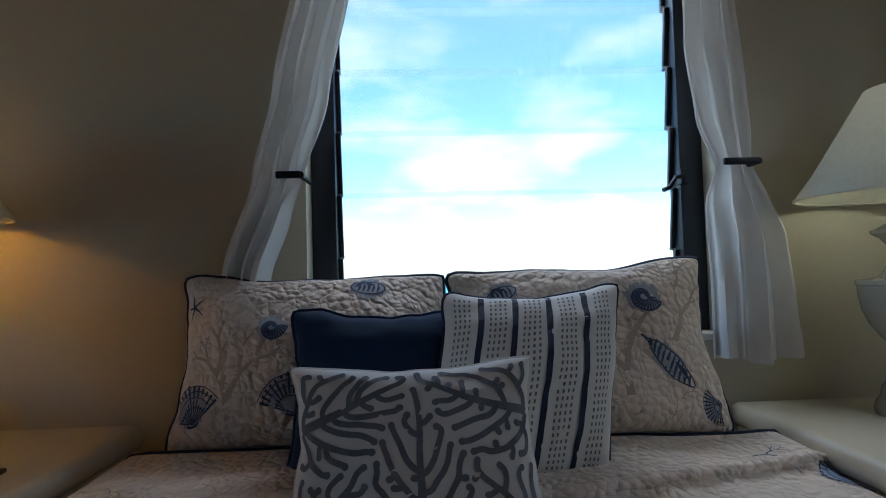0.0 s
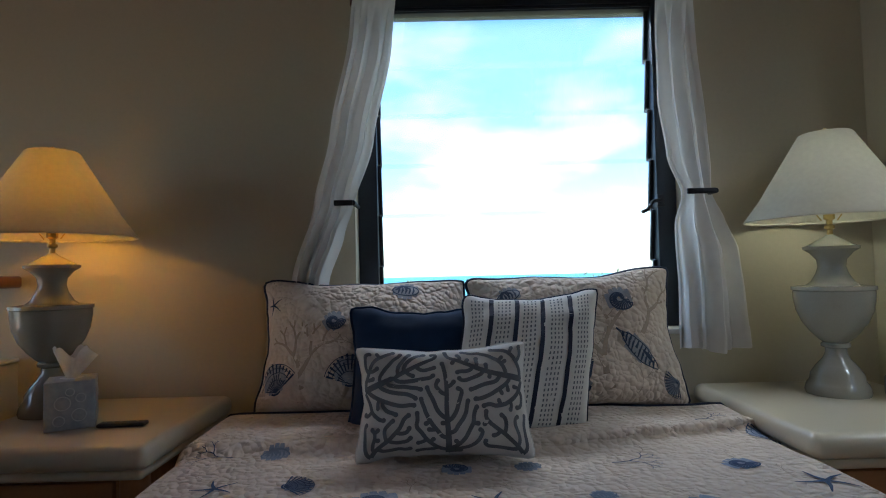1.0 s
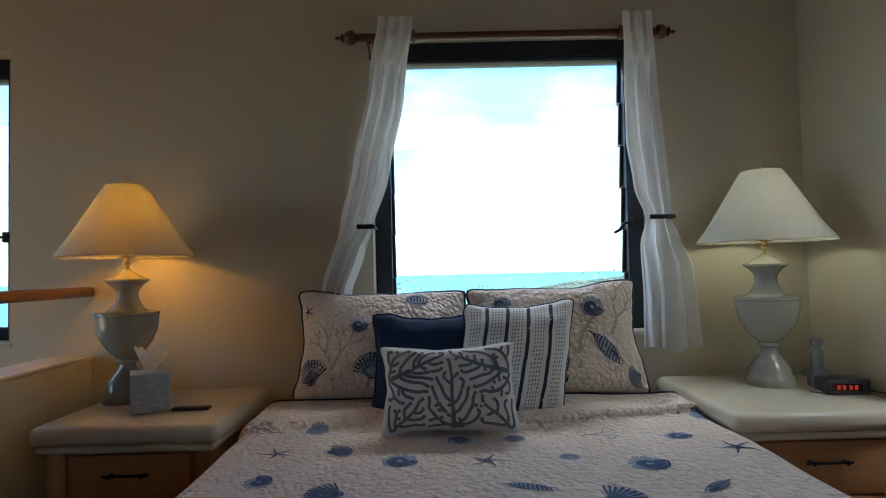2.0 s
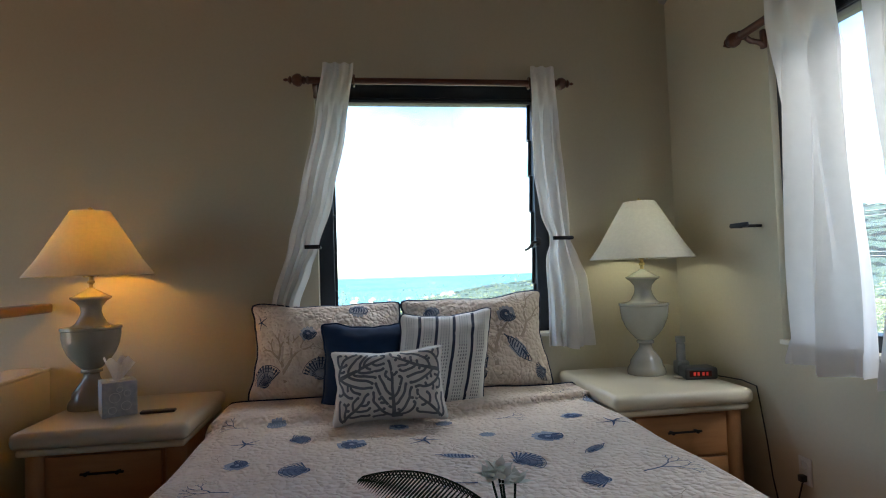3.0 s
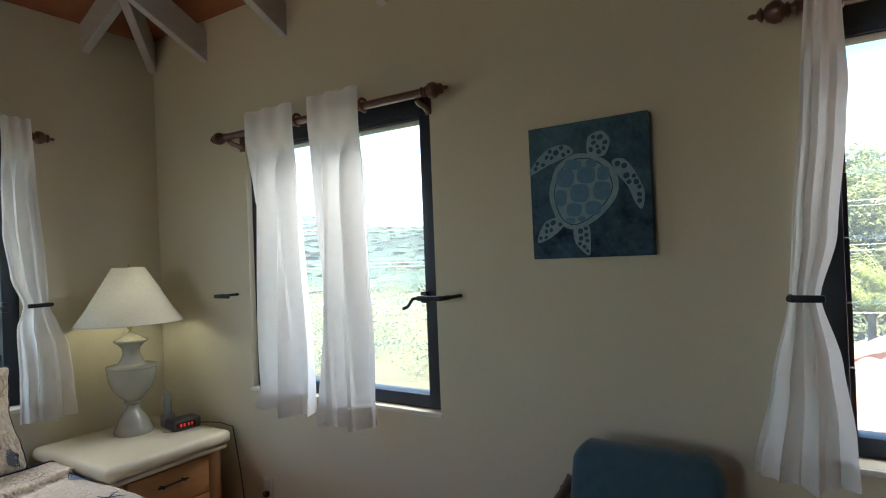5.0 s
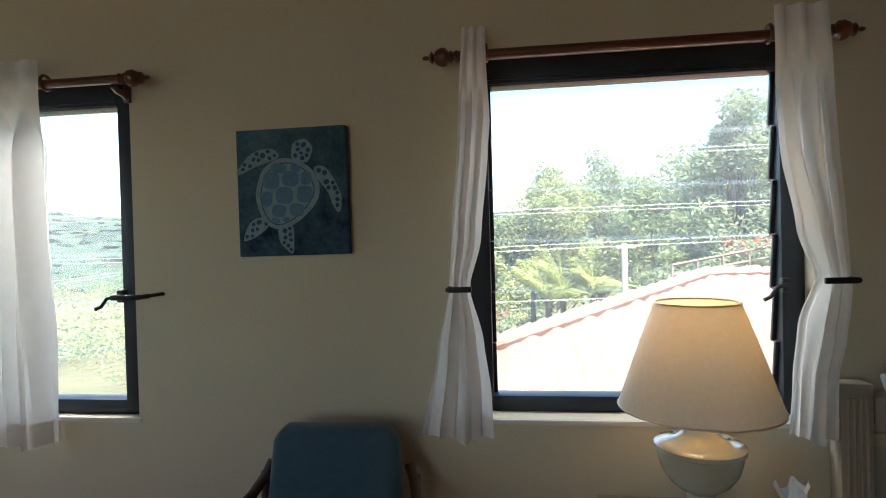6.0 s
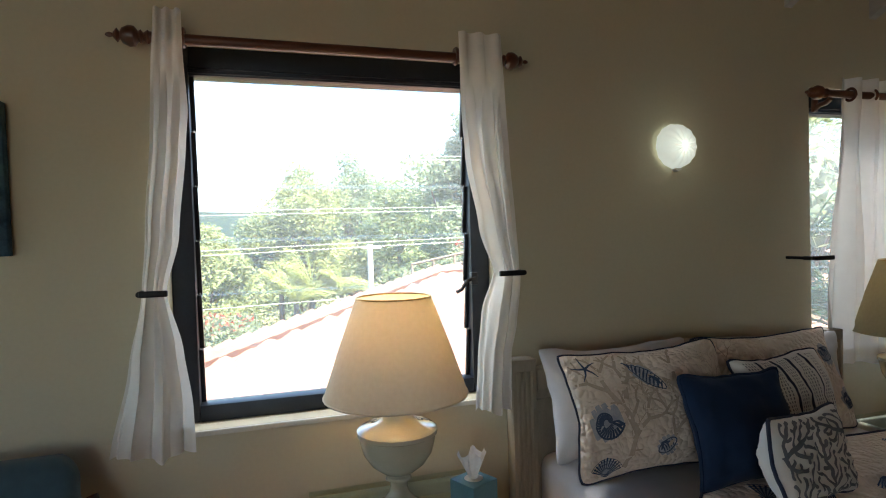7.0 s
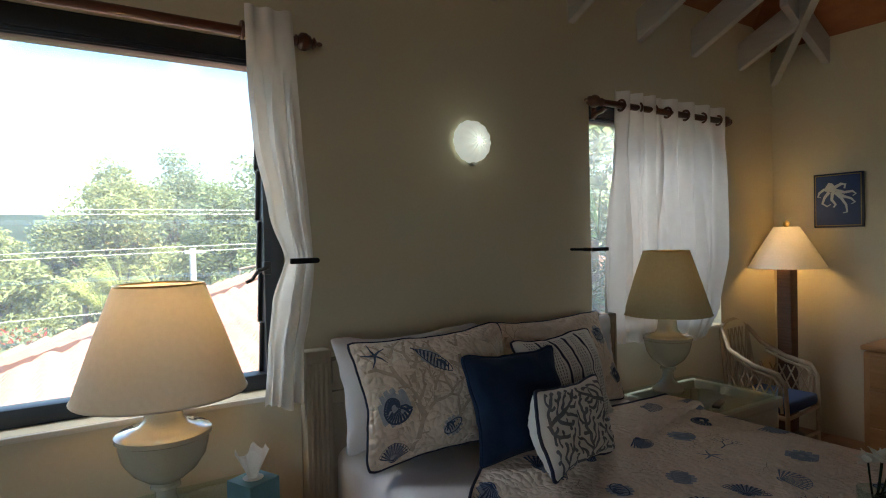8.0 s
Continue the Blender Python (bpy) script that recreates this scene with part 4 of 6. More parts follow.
# ---------------------------------------------------------------- nightstands and urn lamps
def nightstand(x0, x1, y0, y1, label):
    """Oak chest with two drawers, round corner posts and a thick rounded cream top; its front faces -y."""
    t = thing("nightstand", label, "nightstand", Matrix.Identity(4), "nightstands")
    zt = 0.66
    body = boxm(x0 + 0.06, x1 - 0.06, y0 + 0.07, y1 - 0.02, FZ + 0.03, zt - 0.10, 0.004)
    part("body", body, OAK, t)
    bm = boxm(x0, x1, y0, y1, zt - 0.075, zt, 0.032, 5)
    part("top", bm, TOP, t, "cream lacquered rounded top")
    part("top_moulding", boxm(x0 + 0.02, x1 - 0.02, y0 + 0.02, y1 - 0.01, zt - 0.105, zt - 0.074, 0.014, 4), TOP, t, "cream lacquered moulding")
    for x in (x0 + 0.075, x1 - 0.075):
        part("corner_post", tube([(x, y0 + 0.085, FZ), (x, y0 + 0.085, zt - 0.104)], 0.042, 18), OAK, t)
    h = (zt - 0.11 - FZ - 0.06) / 2
    for k in range(2):
        za = FZ + 0.055 + k * (h + 0.002)
        d = part("drawer", boxm(x0 + 0.125, x1 - 0.125, y0 + 0.052, y0 + 0.08, za + 0.006, za + h - 0.006, 0.004), OAKH, t)
        c, zc = (x0 + x1) / 2, za + h * 0.62
        bm = tube([(c - 0.085, y0 + 0.028, zc), (c + 0.085, y0 + 0.028, zc)], 0.0055, 8)
        for s in (-0.062, 0.062):
            lathe([(0.009, y0 + 0.02), (0.008, y0 + 0.035), (0.005, y0 + 0.053)], 10, True, "y", (c + s, 0, zc), bm)
        part("handle", bm, HOLD, d, "dark iron bar handle")
    return t


nightstand(-1.67, -0.965, 1.265, 1.97, "oak nightstand with a thick cream top beside the bed")
nightstand(0.915, 1.625, 1.20, 1.97, "oak nightstand with a thick cream top in the corner")


def urn_lamp(x, y, z, power, color, label, lit_label):
    t = thing("table_lamp", label, "lamp", Matrix.Translation((x, y, z)), "urn lamps with cone shades")
    base = [(0.0, 0.0), (0.118, 0.0), (0.122, 0.012), (0.118, 0.028), (0.112, 0.04), (0.102, 0.052), (0.098, 0.075), (0.075, 0.105), (0.050, 0.130), (0.040, 0.150), (0.040, 0.166), (0.054, 0.172), (0.055, 0.182), (0.046, 0.188), (0.060, 0.196),
            (0.092, 0.225), (0.122, 0.262), (0.142, 0.305), (0.150, 0.350), (0.151, 0.376), (0.156, 0.380), (0.156, 0.392), (0.138, 0.394), (0.098, 0.398), (0.080, 0.410), (0.060, 0.440), (0.052, 0.465), (0.056, 0.490), (0.080, 0.515), (0.104, 0.528), (0.106, 0.538), (0.085, 0.545), (0.055, 0.560), (0.024, 0.575), (0.016, 0.582)]
    part("base", lathe([(r * 0.86, h) for r, h in base], 40), CERAMIC, t, "glazed grey-cream ceramic urn base")
    part("stem", lathe([(0.010, 0.58), (0.010, 0.60), (0.017, 0.604), (0.017, 0.615), (0.010, 0.62), (0.010, 0.64)], 14), BRASS, t)
    part("socket", lathe([(0.012, 0.635), (0.019, 0.640), (0.019, 0.69), (0.014, 0.70), (0.0, 0.702)], 14), BRASS, t)
    bm = tube([(0.03, 0, 0.635), (0.05, 0, 0.66), (0.055, 0, 0.75), (0.04, 0, 0.88), (0.0, 0, 0.935), (-0.04, 0, 0.88), (-0.055, 0, 0.75), (-0.05, 0, 0.66), (-0.03, 0, 0.635)], 0.0025, 6)
    part("harp", bm, BRASS, t)
    part("light_bulb", lathe([(0.012, 0.70), (0.015, 0.705), (0.02, 0.715), (0.022, 0.72), (0.016, 0.727), (0.0, 0.73)], 18), BULB_WARM if power[1] else BULB_COOL, t)
    bm = lathe([(0.280, 0.640), (0.278, 0.646), (0.226, 0.72), (0.088, 0.955), (0.084, 0.958), (0.016, 0.953)], 56)
    part("shade", bm, SHADE_URN, t, lit_label)
    rim = tube([(0.279 * math.cos(a), 0.279 * math.sin(a), 0.641) for a in [2 * math.pi * i / 48 for i in range(48)]], 0.004, 6, closed=True)
    part("shade_rim", rim, SHADE_URN, t)
    part("finial", lathe([(0.004, 0.93), (0.004, 0.96), (0.012, 0.965), (0.012, 0.972), (0.0, 0.98)], 12), BRASS, t)
    bulb(x, y, z + 0.765, power[0], color, 0.03)
    return t


BULB_WARM = glow_material("warm_bulb", (1.0, 0.62, 0.25), 1.5)
BULB_COOL = glow_material("cool_bulb", (0.95, 1.0, 0.85), 0.5)
SHELL_GLOW = glow_material("lit_frosted_glass", (0.90, 1.0, 0.95), 0.058)
urn_lamp(-1.535, 1.715, 0.66, (LAMP_L, 1), (1.0, 0.43, 0.025), "lit ceramic urn lamp with a wide cone shade on the nightstand", "cream linen cone shade lit warm from inside")
urn_lamp(1.335, 1.70, 0.66, (LAMP_R, 0), (0.96, 1.0, 0.78), "ceramic urn lamp with a wide cone shade in the corner", "cream linen cone shade lit faintly from inside")

# things on the nightstands
TISSUE = material("patterned_card", (0.42, 0.44, 0.47), (0.60, 0.60, 0.58), rough=0.6, scale=38, fine=80, bump=0.02)
TEAL = material("teal_card", (0.07, 0.18, 0.22), (0.10, 0.24, 0.28), rough=0.55, scale=8, bump=0.03)
PAPER = material("white_tissue", (0.82, 0.82, 0.80), rough=0.9, scale=20, translucent=0.3)


def tissue_box(m, s, h, mat, label, rings=True):
    t = thing("tissue_box", label, "tissue box", m, "tissue boxes")
    part("box", boxm(-s / 2, s / 2, -s / 2, s / 2, 0, h, 0.003), mat, t)
    if rings:
        bm = bmesh.new()
        for k, (a, z, r) in enumerate(((-0.03, 0.03, 0.016), (0.025, 0.045, 0.02), (-0.02, 0.085, 0.022), (0.03, 0.10, 0.014), (0.0, 0.12, 0.012))):
            for yy, rot in ((-s / 2 - 0.0012, 0), (s / 2 + 0.0012, 1)):
                pts = [(a + r * math.cos(q), yy, z + r * math.sin(q)) for q in [2 * math.pi * i / 14 for i in range(14)]]
                if rot:
                    pts = [(p[1], p[0], p[2]) for p in pts]
                tube(pts, 0.0018, 5, bm, closed=True)
        tagged(part("ring_print", bm, PAPER, t, "pale ring pattern"), kind="stuff")
    part("slot", lathe([(0.0, h + 0.001), (0.034, h + 0.001), (0.034, h + 0.0025)], 16), PAPER, t)
    def leaf(u, v):
        a = u * 2 * math.pi
        r = 0.018 + 0.042 * v + 0.018 * v * math.sin(3 * a + 1) + 0.008 * v * math.sin(7 * a)
        return (r * math.cos(a) * 0.9, r * math.sin(a) * 0.6, h + 0.088 * v * (1 - 0.22 * math.sin(4 * a + 0.6)))
    part("tissue", sheet(leaf, 36, 10), PAPER, t, "crumpled white tissue")
    return t


tissue_box(Matrix.Translation((-1.345, 1.53, 0.661)) @ Matrix.Rotation(radians(28), 4, "Z"), 0.142, 0.155, TISSUE, "grey patterned tissue box on the nightstand")
PLASTIC = material("black_plastic", (0.02, 0.02, 0.022), rough=0.4, scale=30)
STEEL = material("brushed_pewter", (0.30, 0.30, 0.29), rough=0.45, metal=0.35, scale=30)
rem = thing("remote_control", "small dark remote control lying on the nightstand", "remote control", Matrix.Translation((-1.16, 1.50, 0.661)) @ Matrix.Rotation(radians(4), 4, "Z"))
part("case", boxm(-0.075, 0.075, -0.022, 0.022, 0, 0.013, 0.006, 3), PLASTIC, rem)
for i in range(5):
    part("button", lathe([(0.005, 0.012), (0.005, 0.0148), (0.0, 0.015)], 8, at=(-0.055 + 0.025 * i, 0, 0)), STEEL, rem)
clk = thing("alarm_clock", "black digital alarm clock with red figures", "alarm clock", Matrix.Translation((1.515, 1.50, 0.661)) @ Matrix.Rotation(radians(-8), 4, "Z"))
part("case", boxm(-0.085, 0.085, -0.055, 0.055, 0, 0.062, 0.012, 3), PLASTIC, clk)
part("display", boxm(-0.065, 0.05, -0.0565, -0.054, 0.016, 0.046, 0.001), material("dark_red_window", (0.05, 0.008, 0.008), rough=0.15), clk)
REDLED = glow_material("red_led", (1.0, 0.05, 0.03), 0.012)
for x in (-0.045, -0.025, 0.0, 0.02):
    part("figure", boxm(x, x + 0.012, -0.0585, -0.057, 0.022, 0.04, 0.0005), REDLED, clk, "red display bar")
tor = thing("pewter_cup_stand", "small pewter torch standing in its charger", "torch", Matrix.Translation((1.50, 1.625, 0.661)))
part("charger", boxm(-0.035, 0.035, -0.03, 0.03, 0, 0.075, 0.012, 3), STEEL, tor)
part("torch", lathe([(0.0, 0.07), (0.024, 0.075), (0.024, 0.16), (0.021, 0.163), (0.021, 0.172), (0.026, 0.176), (0.026, 0.205), (0.0, 0.206)], 20), STEEL, tor)
dish = thing("coaster", "small round cream coaster beside the lamp", "coaster", Matrix.Translation((1.44, 1.53, 0.661)))
part("disc", lathe([(0.0, 0.0), (0.035, 0.0), (0.038, 0.006), (0.03, 0.011), (0.0, 0.009)], 24), TOP, dish)

# cord from the clock to the outlet, and the outlet
cord = thing("power_cord", "thin dark power cord hanging down behind the nightstand", "cord", Matrix.Identity(4))
part("wire", tube([(1.59, 1.49, 0.675), (1.64, 1.44, 0.668), (1.665, 1.36, 0.668), (1.675, 1.26, 0.655), (1.678, 1.24, 0.55), (1.672, 1.20, 0.40), (1.668, 1.17, 0.25), (1.66, 1.13, 0.15), (1.65, 1.10, 0.10), (1.66, 1.06, 0.11), (1.67, 1.03, 0.16), (1.672, 1.005, 0.24), (1.672, 0.99, 0.285), (1.682, 0.985, 0.30)], 0.0035, 6), PLASTIC, cord)
OUTW = material("white_plastic", (0.74, 0.72, 0.68), rough=0.4)
outl = thing("wall_outlet", "white electric outlet with a black plug", "outlet", EW @ Matrix.Translation((-2.99, -0.001, 0.335)))
part("plate", boxm(-0.038, 0.038, -0.007, 0, -0.06, 0.06, 0.003), OUTW, outl)
part("plug", boxm(-0.014, 0.014, -0.035, -0.007, -0.045, -0.015, 0.005), PLASTIC, outl, "black plug")
part("socket_face", boxm(-0.016, 0.016, -0.010, -0.007, 0.01, 0.045, 0.004), OUTW, outl)

# ---------------------------------------------------------------- pictures
def turtle_canvas():
    u0, u1, z0, z1 = -1.283, -0.815, 1.59, 2.113
    t = thing("canvas_picture", "blue canvas print of a pale sea turtle", "picture", EW @ Matrix.Translation(((u0 + u1) / 2, -0.002, (z0 + z1) / 2)) @ Matrix.Rotation(radians(-0.4), 4, "Y"))
    w, h = (u1 - u0) / 2, (z1 - z0) / 2
    sea = material("painted_sea", (0.085, 0.165, 0.22), (0.003, 0.010, 0.030), rough=0.85, scale=13, fine=60, bump=0.3, dist=0.002, spec=0.15)
    n, ln = sea.node_tree.nodes, sea.node_tree.links
    tc, sp, rp, mx = n.new("ShaderNodeTexCoord"), n.new("ShaderNodeSeparateXYZ"), n.new("ShaderNodeValToRGB"), n.new("ShaderNodeMixRGB")
    rp.color_ramp.elements[0].color, rp.color_ramp.elements[1].color = (0.006, 0.012, 0.04, 1), (0.085, 0.17, 0.20, 1)
    mr = n.new("ShaderNodeMapRange")
    mr.inputs["From Min"].default_value, mr.inputs["From Max"].default_value = -0.26, 0.26
    ln.new(tc.outputs["Object"], sp.inputs[0])
    ln.new(sp.outputs["Z"], mr.inputs["Value"])
    ln.new(mr.outputs[0], rp.inputs[0])
    mx.inputs[0].default_value = 0.36
    b = n["Principled BSDF"]
    ln.new(b.inputs["Base Color"].links[0].from_socket, mx.inputs[1])
    ln.new(rp.outputs[0], mx.inputs[2])
    ln.new(mx.outputs[0], b.inputs["Base Color"])
    part("canvas", boxm(-w, w, -0.042, 0, -h, h, 0.004), sea, t)
    pale = material("pale_turtle_paint", (0.25, 0.35, 0.39), (0.17, 0.26, 0.31), rough=0.85, scale=40, spec=0.15)
    scute = material("blue_scute_paint", (0.085, 0.18, 0.27), (0.12, 0.23, 0.33), rough=0.85, scale=30, spec=0.15)
    conf = lambda x, y: (Vector((x, -0.0425, y)), Vector((0, -1, 0)))

    def blob(cx, cy, rx, ry, turn, bm, lift, power=2.0, n=32):
        vs = []
        for i in range(n):
            a = 2 * math.pi * i / n
            x = rx * math.copysign(abs(math.cos(a)) ** (2 / power), math.cos(a))
            y = ry * math.copysign(abs(math.sin(a)) ** (2 / power), math.sin(a))
            c, s = math.cos(turn), math.sin(turn)
            vs.append(bm.verts.new((cx + c * x - s * y, -0.0425 - lift, cy + s * x + c * y)))
        bm.faces.new(vs)
    def outline(pts, grow=0.0, n=5):
        """A closed curve through the points, rounded, grown or shrunk about its middle."""
        cx, cy = sum(p[0] for p in pts) / len(pts), sum(p[1] for p in pts) / len(pts)
        out, k = [], len(pts)
        for i in range(k):
            p0, p1, p2, p3 = (pts[(i + d) % k] for d in (-1, 0, 1, 2))
            for j in range(n):
                t = j / n
                q = [0.5 * (2 * b + (c - a) * t + (2 * a - 5 * b + 4 * c - d) * t * t + (3 * b - a - 3 * c + d) * t ** 3) for a, b, c, d in zip(p0, p1, p2, p3)]
                out.append((q[0] + (q[0] - cx) * grow, q[1] + (q[1] - cy) * grow))
        return out

    def fill(pts, lift):
        bm = bmesh.new()
        bm.faces.new([bm.verts.new((x, -0.0425 - lift, y)) for x, y in pts])
        bmesh.ops.triangulate(bm, faces=bm.faces)
        return bm

    def inside(pts, x, y):
        hit = False
        for (x0, y0), (x1, y1) in zip(pts, pts[1:] + pts[:1]):
            if (y0 > y) != (y1 > y) and x < x0 + (x1 - x0) * (y - y0) / (y1 - y0):
                hit = not hit
        return hit

    deep = material("deep_cell_paint", (0.045, 0.10, 0.15), (0.03, 0.07, 0.12), rough=0.85, scale=30, spec=0.15)
    limbs = [("flipper", [(-0.05, 0.145), (-0.074, 0.178), (-0.126, 0.179), (-0.174, 0.159), (-0.214, 0.12), (-0.234, 0.091), (-0.226, 0.077), (-0.182, 0.096), (-0.142, 0.112), (-0.102, 0.123)]),
             ("head", [(0.006, 0.135), (0.01, 0.191), (0.035, 0.209), (0.067, 0.211), (0.091, 0.184), (0.091, 0.154), (0.071, 0.119), (0.035, 0.121)]),
             ("flipper", [(0.099, 0.095), (0.139, 0.098), (0.171, 0.063), (0.195, 0.017), (0.211, -0.029), (0.207, -0.074), (0.195, -0.092), (0.175, -0.065), (0.155, -0.011), (0.131, 0.024), (0.111, 0.051)]),
             ("flipper", [(-0.106, -0.105), (-0.158, -0.105), (-0.194, -0.137), (-0.213, -0.193), (-0.182, -0.19), (-0.142, -0.17), (-0.102, -0.136)]),
             ("flipper", [(-0.058, -0.148), (-0.058, -0.197), (-0.038, -0.228), (-0.004, -0.254), (0.004, -0.207), (-0.002, -0.139)])]
    rnd = random.Random(4)
    cells = bmesh.new()
    for nm, pts in limbs:
        ol = outline(pts)
        part(nm, fill(ol, 0.0012), pale, t, smooth=False)
        got = []
        xs, ys = [p[0] for p in ol], [p[1] for p in ol]
        for _ in range(900):
            x, y = rnd.uniform(min(xs), max(xs)), rnd.uniform(min(ys), max(ys))
            r = rnd.uniform(0.0075, 0.0125)
            if all(inside(ol, x + 1.35 * r * math.cos(a), y + 1.35 * r * math.sin(a)) for a in (0, 1.05, 2.1, 3.14, 4.2, 5.2)) and all(math.hypot(x - a, y - b) > r + c + 0.0035 for a, b, c in got):
                got.append((x, y, r))
                blob(x, y, r, r * rnd.uniform(0.75, 1.0), rnd.uniform(0, 3), cells, 0.0022, 2.4, 10)
    tagged(part("cell_print", cells, deep, t, smooth=False), kind="stuff")
    part("shell_ground", fill(outline([(-0.142, 0.048), (-0.114, 0.103), (-0.046, 0.138), (0.031, 0.126), (0.091, 0.086), (0.119, 0.024), (0.111, -0.036), (0.067, -0.09), (0.01, -0.132), (-0.054, -0.152), (-0.11, -0.13), (-0.142, -0.072), (-0.154, -0.011)]), 0.0018), pale, t, smooth=False)
    rim = outline([(-0.122, 0.04), (-0.098, 0.085), (-0.046, 0.117), (0.022, 0.11), (0.071, 0.072), (0.095, 0.018), (0.089, -0.027), (0.051, -0.074), (0.002, -0.113), (-0.054, -0.133), (-0.096, -0.116), (-0.122, -0.069), (-0.132, -0.016)])
    part("shell_line", strokes_mesh([(rim + rim[:1], 0.004)], conf, 0.0024), deep, t, smooth=False)
    for cx, cy, rx, ry in ((-0.002, 0.053, 0.037, 0.032), (-0.03, -0.014, 0.038, 0.035), (-0.086, 0.049, 0.037, 0.036), (-0.051, 0.098, 0.034, 0.02), (0.02, 0.095, 0.022, 0.015), (0.064, 0.052, 0.024, 0.027), (0.057, -0.012, 0.034, 0.035), (0.021, -0.076, 0.031, 0.027), (-0.055, -0.076, 0.031, 0.026), (-0.106, -0.025, 0.024, 0.032), (-0.071, -0.117, 0.019, 0.011), (-0.026, -0.113, 0.016, 0.01)):
        bm = bmesh.new()
        blob(cx, cy, rx, ry, -0.12, bm, 0.0028, 2.8, 16)
        part("scute", bm, scute, t, smooth=False)


turtle_canvas()
oct_ = thing("framed_picture", "small framed navy print of a white octopus", "picture", Matrix.Translation((1.055, Y_S + 0.002, 1.745)))
part("frame", boxm(-0.155, 0.155, 0, 0.022, -0.19, 0.19, 0.005), material("dark_blue_frame", (0.02, 0.03, 0.06), rough=0.4), oct_)
part("mount", boxm(-0.143, 0.143, 0.022, 0.0232, -0.178, 0.178, 0.0004), BRASS, oct_, "thin gold line inside the frame")
part("print", boxm(-0.138, 0.138, 0.0232, 0.024, -0.173, 0.173, 0.0003), material("navy_print", (0.02, 0.05, 0.16), rough=0.5, scale=30), oct_)
arms = [([(-0.069, 0.107), (-0.052, 0.096), (-0.032, 0.079), (-0.015, 0.06)], [0.045, 0.06, 0.05, 0.035]),
        ([(-0.052, 0.068), (-0.086, 0.079), (-0.116, 0.057), (-0.125, 0.03), (-0.106, 0.025)], [0.022, 0.019, 0.015, 0.011, 0.006]),
        ([(-0.052, 0.06), (-0.081, 0.025), (-0.096, -0.019), (-0.066, -0.041), (-0.042, -0.025)], [0.022, 0.019, 0.015, 0.011, 0.006]),
        ([(-0.032, 0.052), (-0.037, 0.005), (-0.012, -0.03), (-0.027, -0.049)], [0.022, 0.019, 0.015, 0.011]),
        ([(-0.017, 0.057), (0.022, 0.014), (0.052, -0.036), (0.057, -0.085), (0.032, -0.09)], [0.022, 0.019, 0.015, 0.011, 0.006]),
        ([(-0.007, 0.068), (0.042, 0.052), (0.091, 0.057), (0.111, 0.038), (0.091, 0.025)], [0.022, 0.019, 0.015, 0.011, 0.006]),
        ([(-0.012, 0.06), (0.037, 0.025), (0.081, 0.008), (0.106, -0.019), (0.081, -0.03)], [0.022, 0.019, 0.015, 0.011, 0.006]),
        ([(-0.017, 0.09), (0.022, 0.112), (0.047, 0.107), (0.042, 0.079)], [0.022, 0.019, 0.015, 0.011])]
tagged(part("octopus", strokes_mesh([([(-x, y) for x, y in p], w) for p, w in arms], lambda x, y: (Vector((x, 0.0245, y)), Vector((0, 1, 0))), 0.001), PAPER, oct_, "white octopus shape", smooth=False), kind="stuff")

# ---------------------------------------------------------------- wall sconce
sc = thing("wall_sconce", "lit frosted glass scallop shell wall light", "wall light", EW @ Matrix.Translation((1.89, 0, 2.008)))
part("backplate", lathe([(0.0, -0.012), (0.05, -0.012), (0.055, 0.0)], 24, axis="y"), OUTW, sc)
def scallop(u, v):
    a = -math.pi + 2 * math.pi * u
    ribs = 1 + 0.014 * math.cos(14 * a)
    r = 0.100 * v * (ribs if v > 0.4 else 1) * (1.06 - 0.06 * math.cos(a + math.pi / 2))
    return (r * math.cos(a), -0.02 - 0.075 * math.sqrt(max(1 - v * v, 0)) * (1 + 0.03 * math.cos(14 * a)), r * math.sin(a))
part("shell", sheet(scallop, 96, 14), SHELL_GLOW, sc, "glowing ribbed scallop shell")
part("base_knob", lathe([(0.0, -0.03), (0.02, -0.03), (0.022, -0.015), (0.022, 0)], 14, axis="y", at=(0.012, 0, -0.09)), OUTW, sc)
p = EW @ Vector((1.89, -0.16, 2.008))
bulb(p.x, p.y, p.z, SCONCE_W, (0.93, 1.0, 0.90), 0.05)

# ---------------------------------------------------------------- upholstered chair under the turtle
BLUE = material("slate_blue_weave", (0.045, 0.10, 0.135), (0.034, 0.075, 0.105), rough=0.9, scale=30, fine=500, bump=0.3, dist=0.002, sheen=0.3)
DARKW = material("dark_walnut", (0.09, 0.05, 0.035), rough=0.45, scale=8, stretch=(2, 2, 9))
ch = thing("armchair", "slate blue upholstered chair with wooden arms against the wall", "chair", EW @ Matrix.Translation((-0.845, -0.02, -0.02)))
bmk = boxm(-0.27, 0.27, -0.05, 0.05, -0.26, 0.26, 0.048, 5)
for v in bmk.verts:
    k = max(v.co.z, 0) / 0.26
    v.co.x *= 1 - 0.13 * k ** 3
    v.co.z -= 0.075 * (abs(v.co.x) / 0.27) ** 3 * k
    v.co.y += 0.03 * (v.co.x / 0.27) ** 2 * -1
bmk.transform(Matrix.Translation((0, -0.155, 0.725)) @ Matrix.Rotation(radians(-10), 4, "X"))
part("backrest", bmk, BLUE, ch)
part("seat", boxm(-0.27, 0.27, -0.70, -0.16, 0.40, 0.50, 0.04, 4), BLUE, ch)
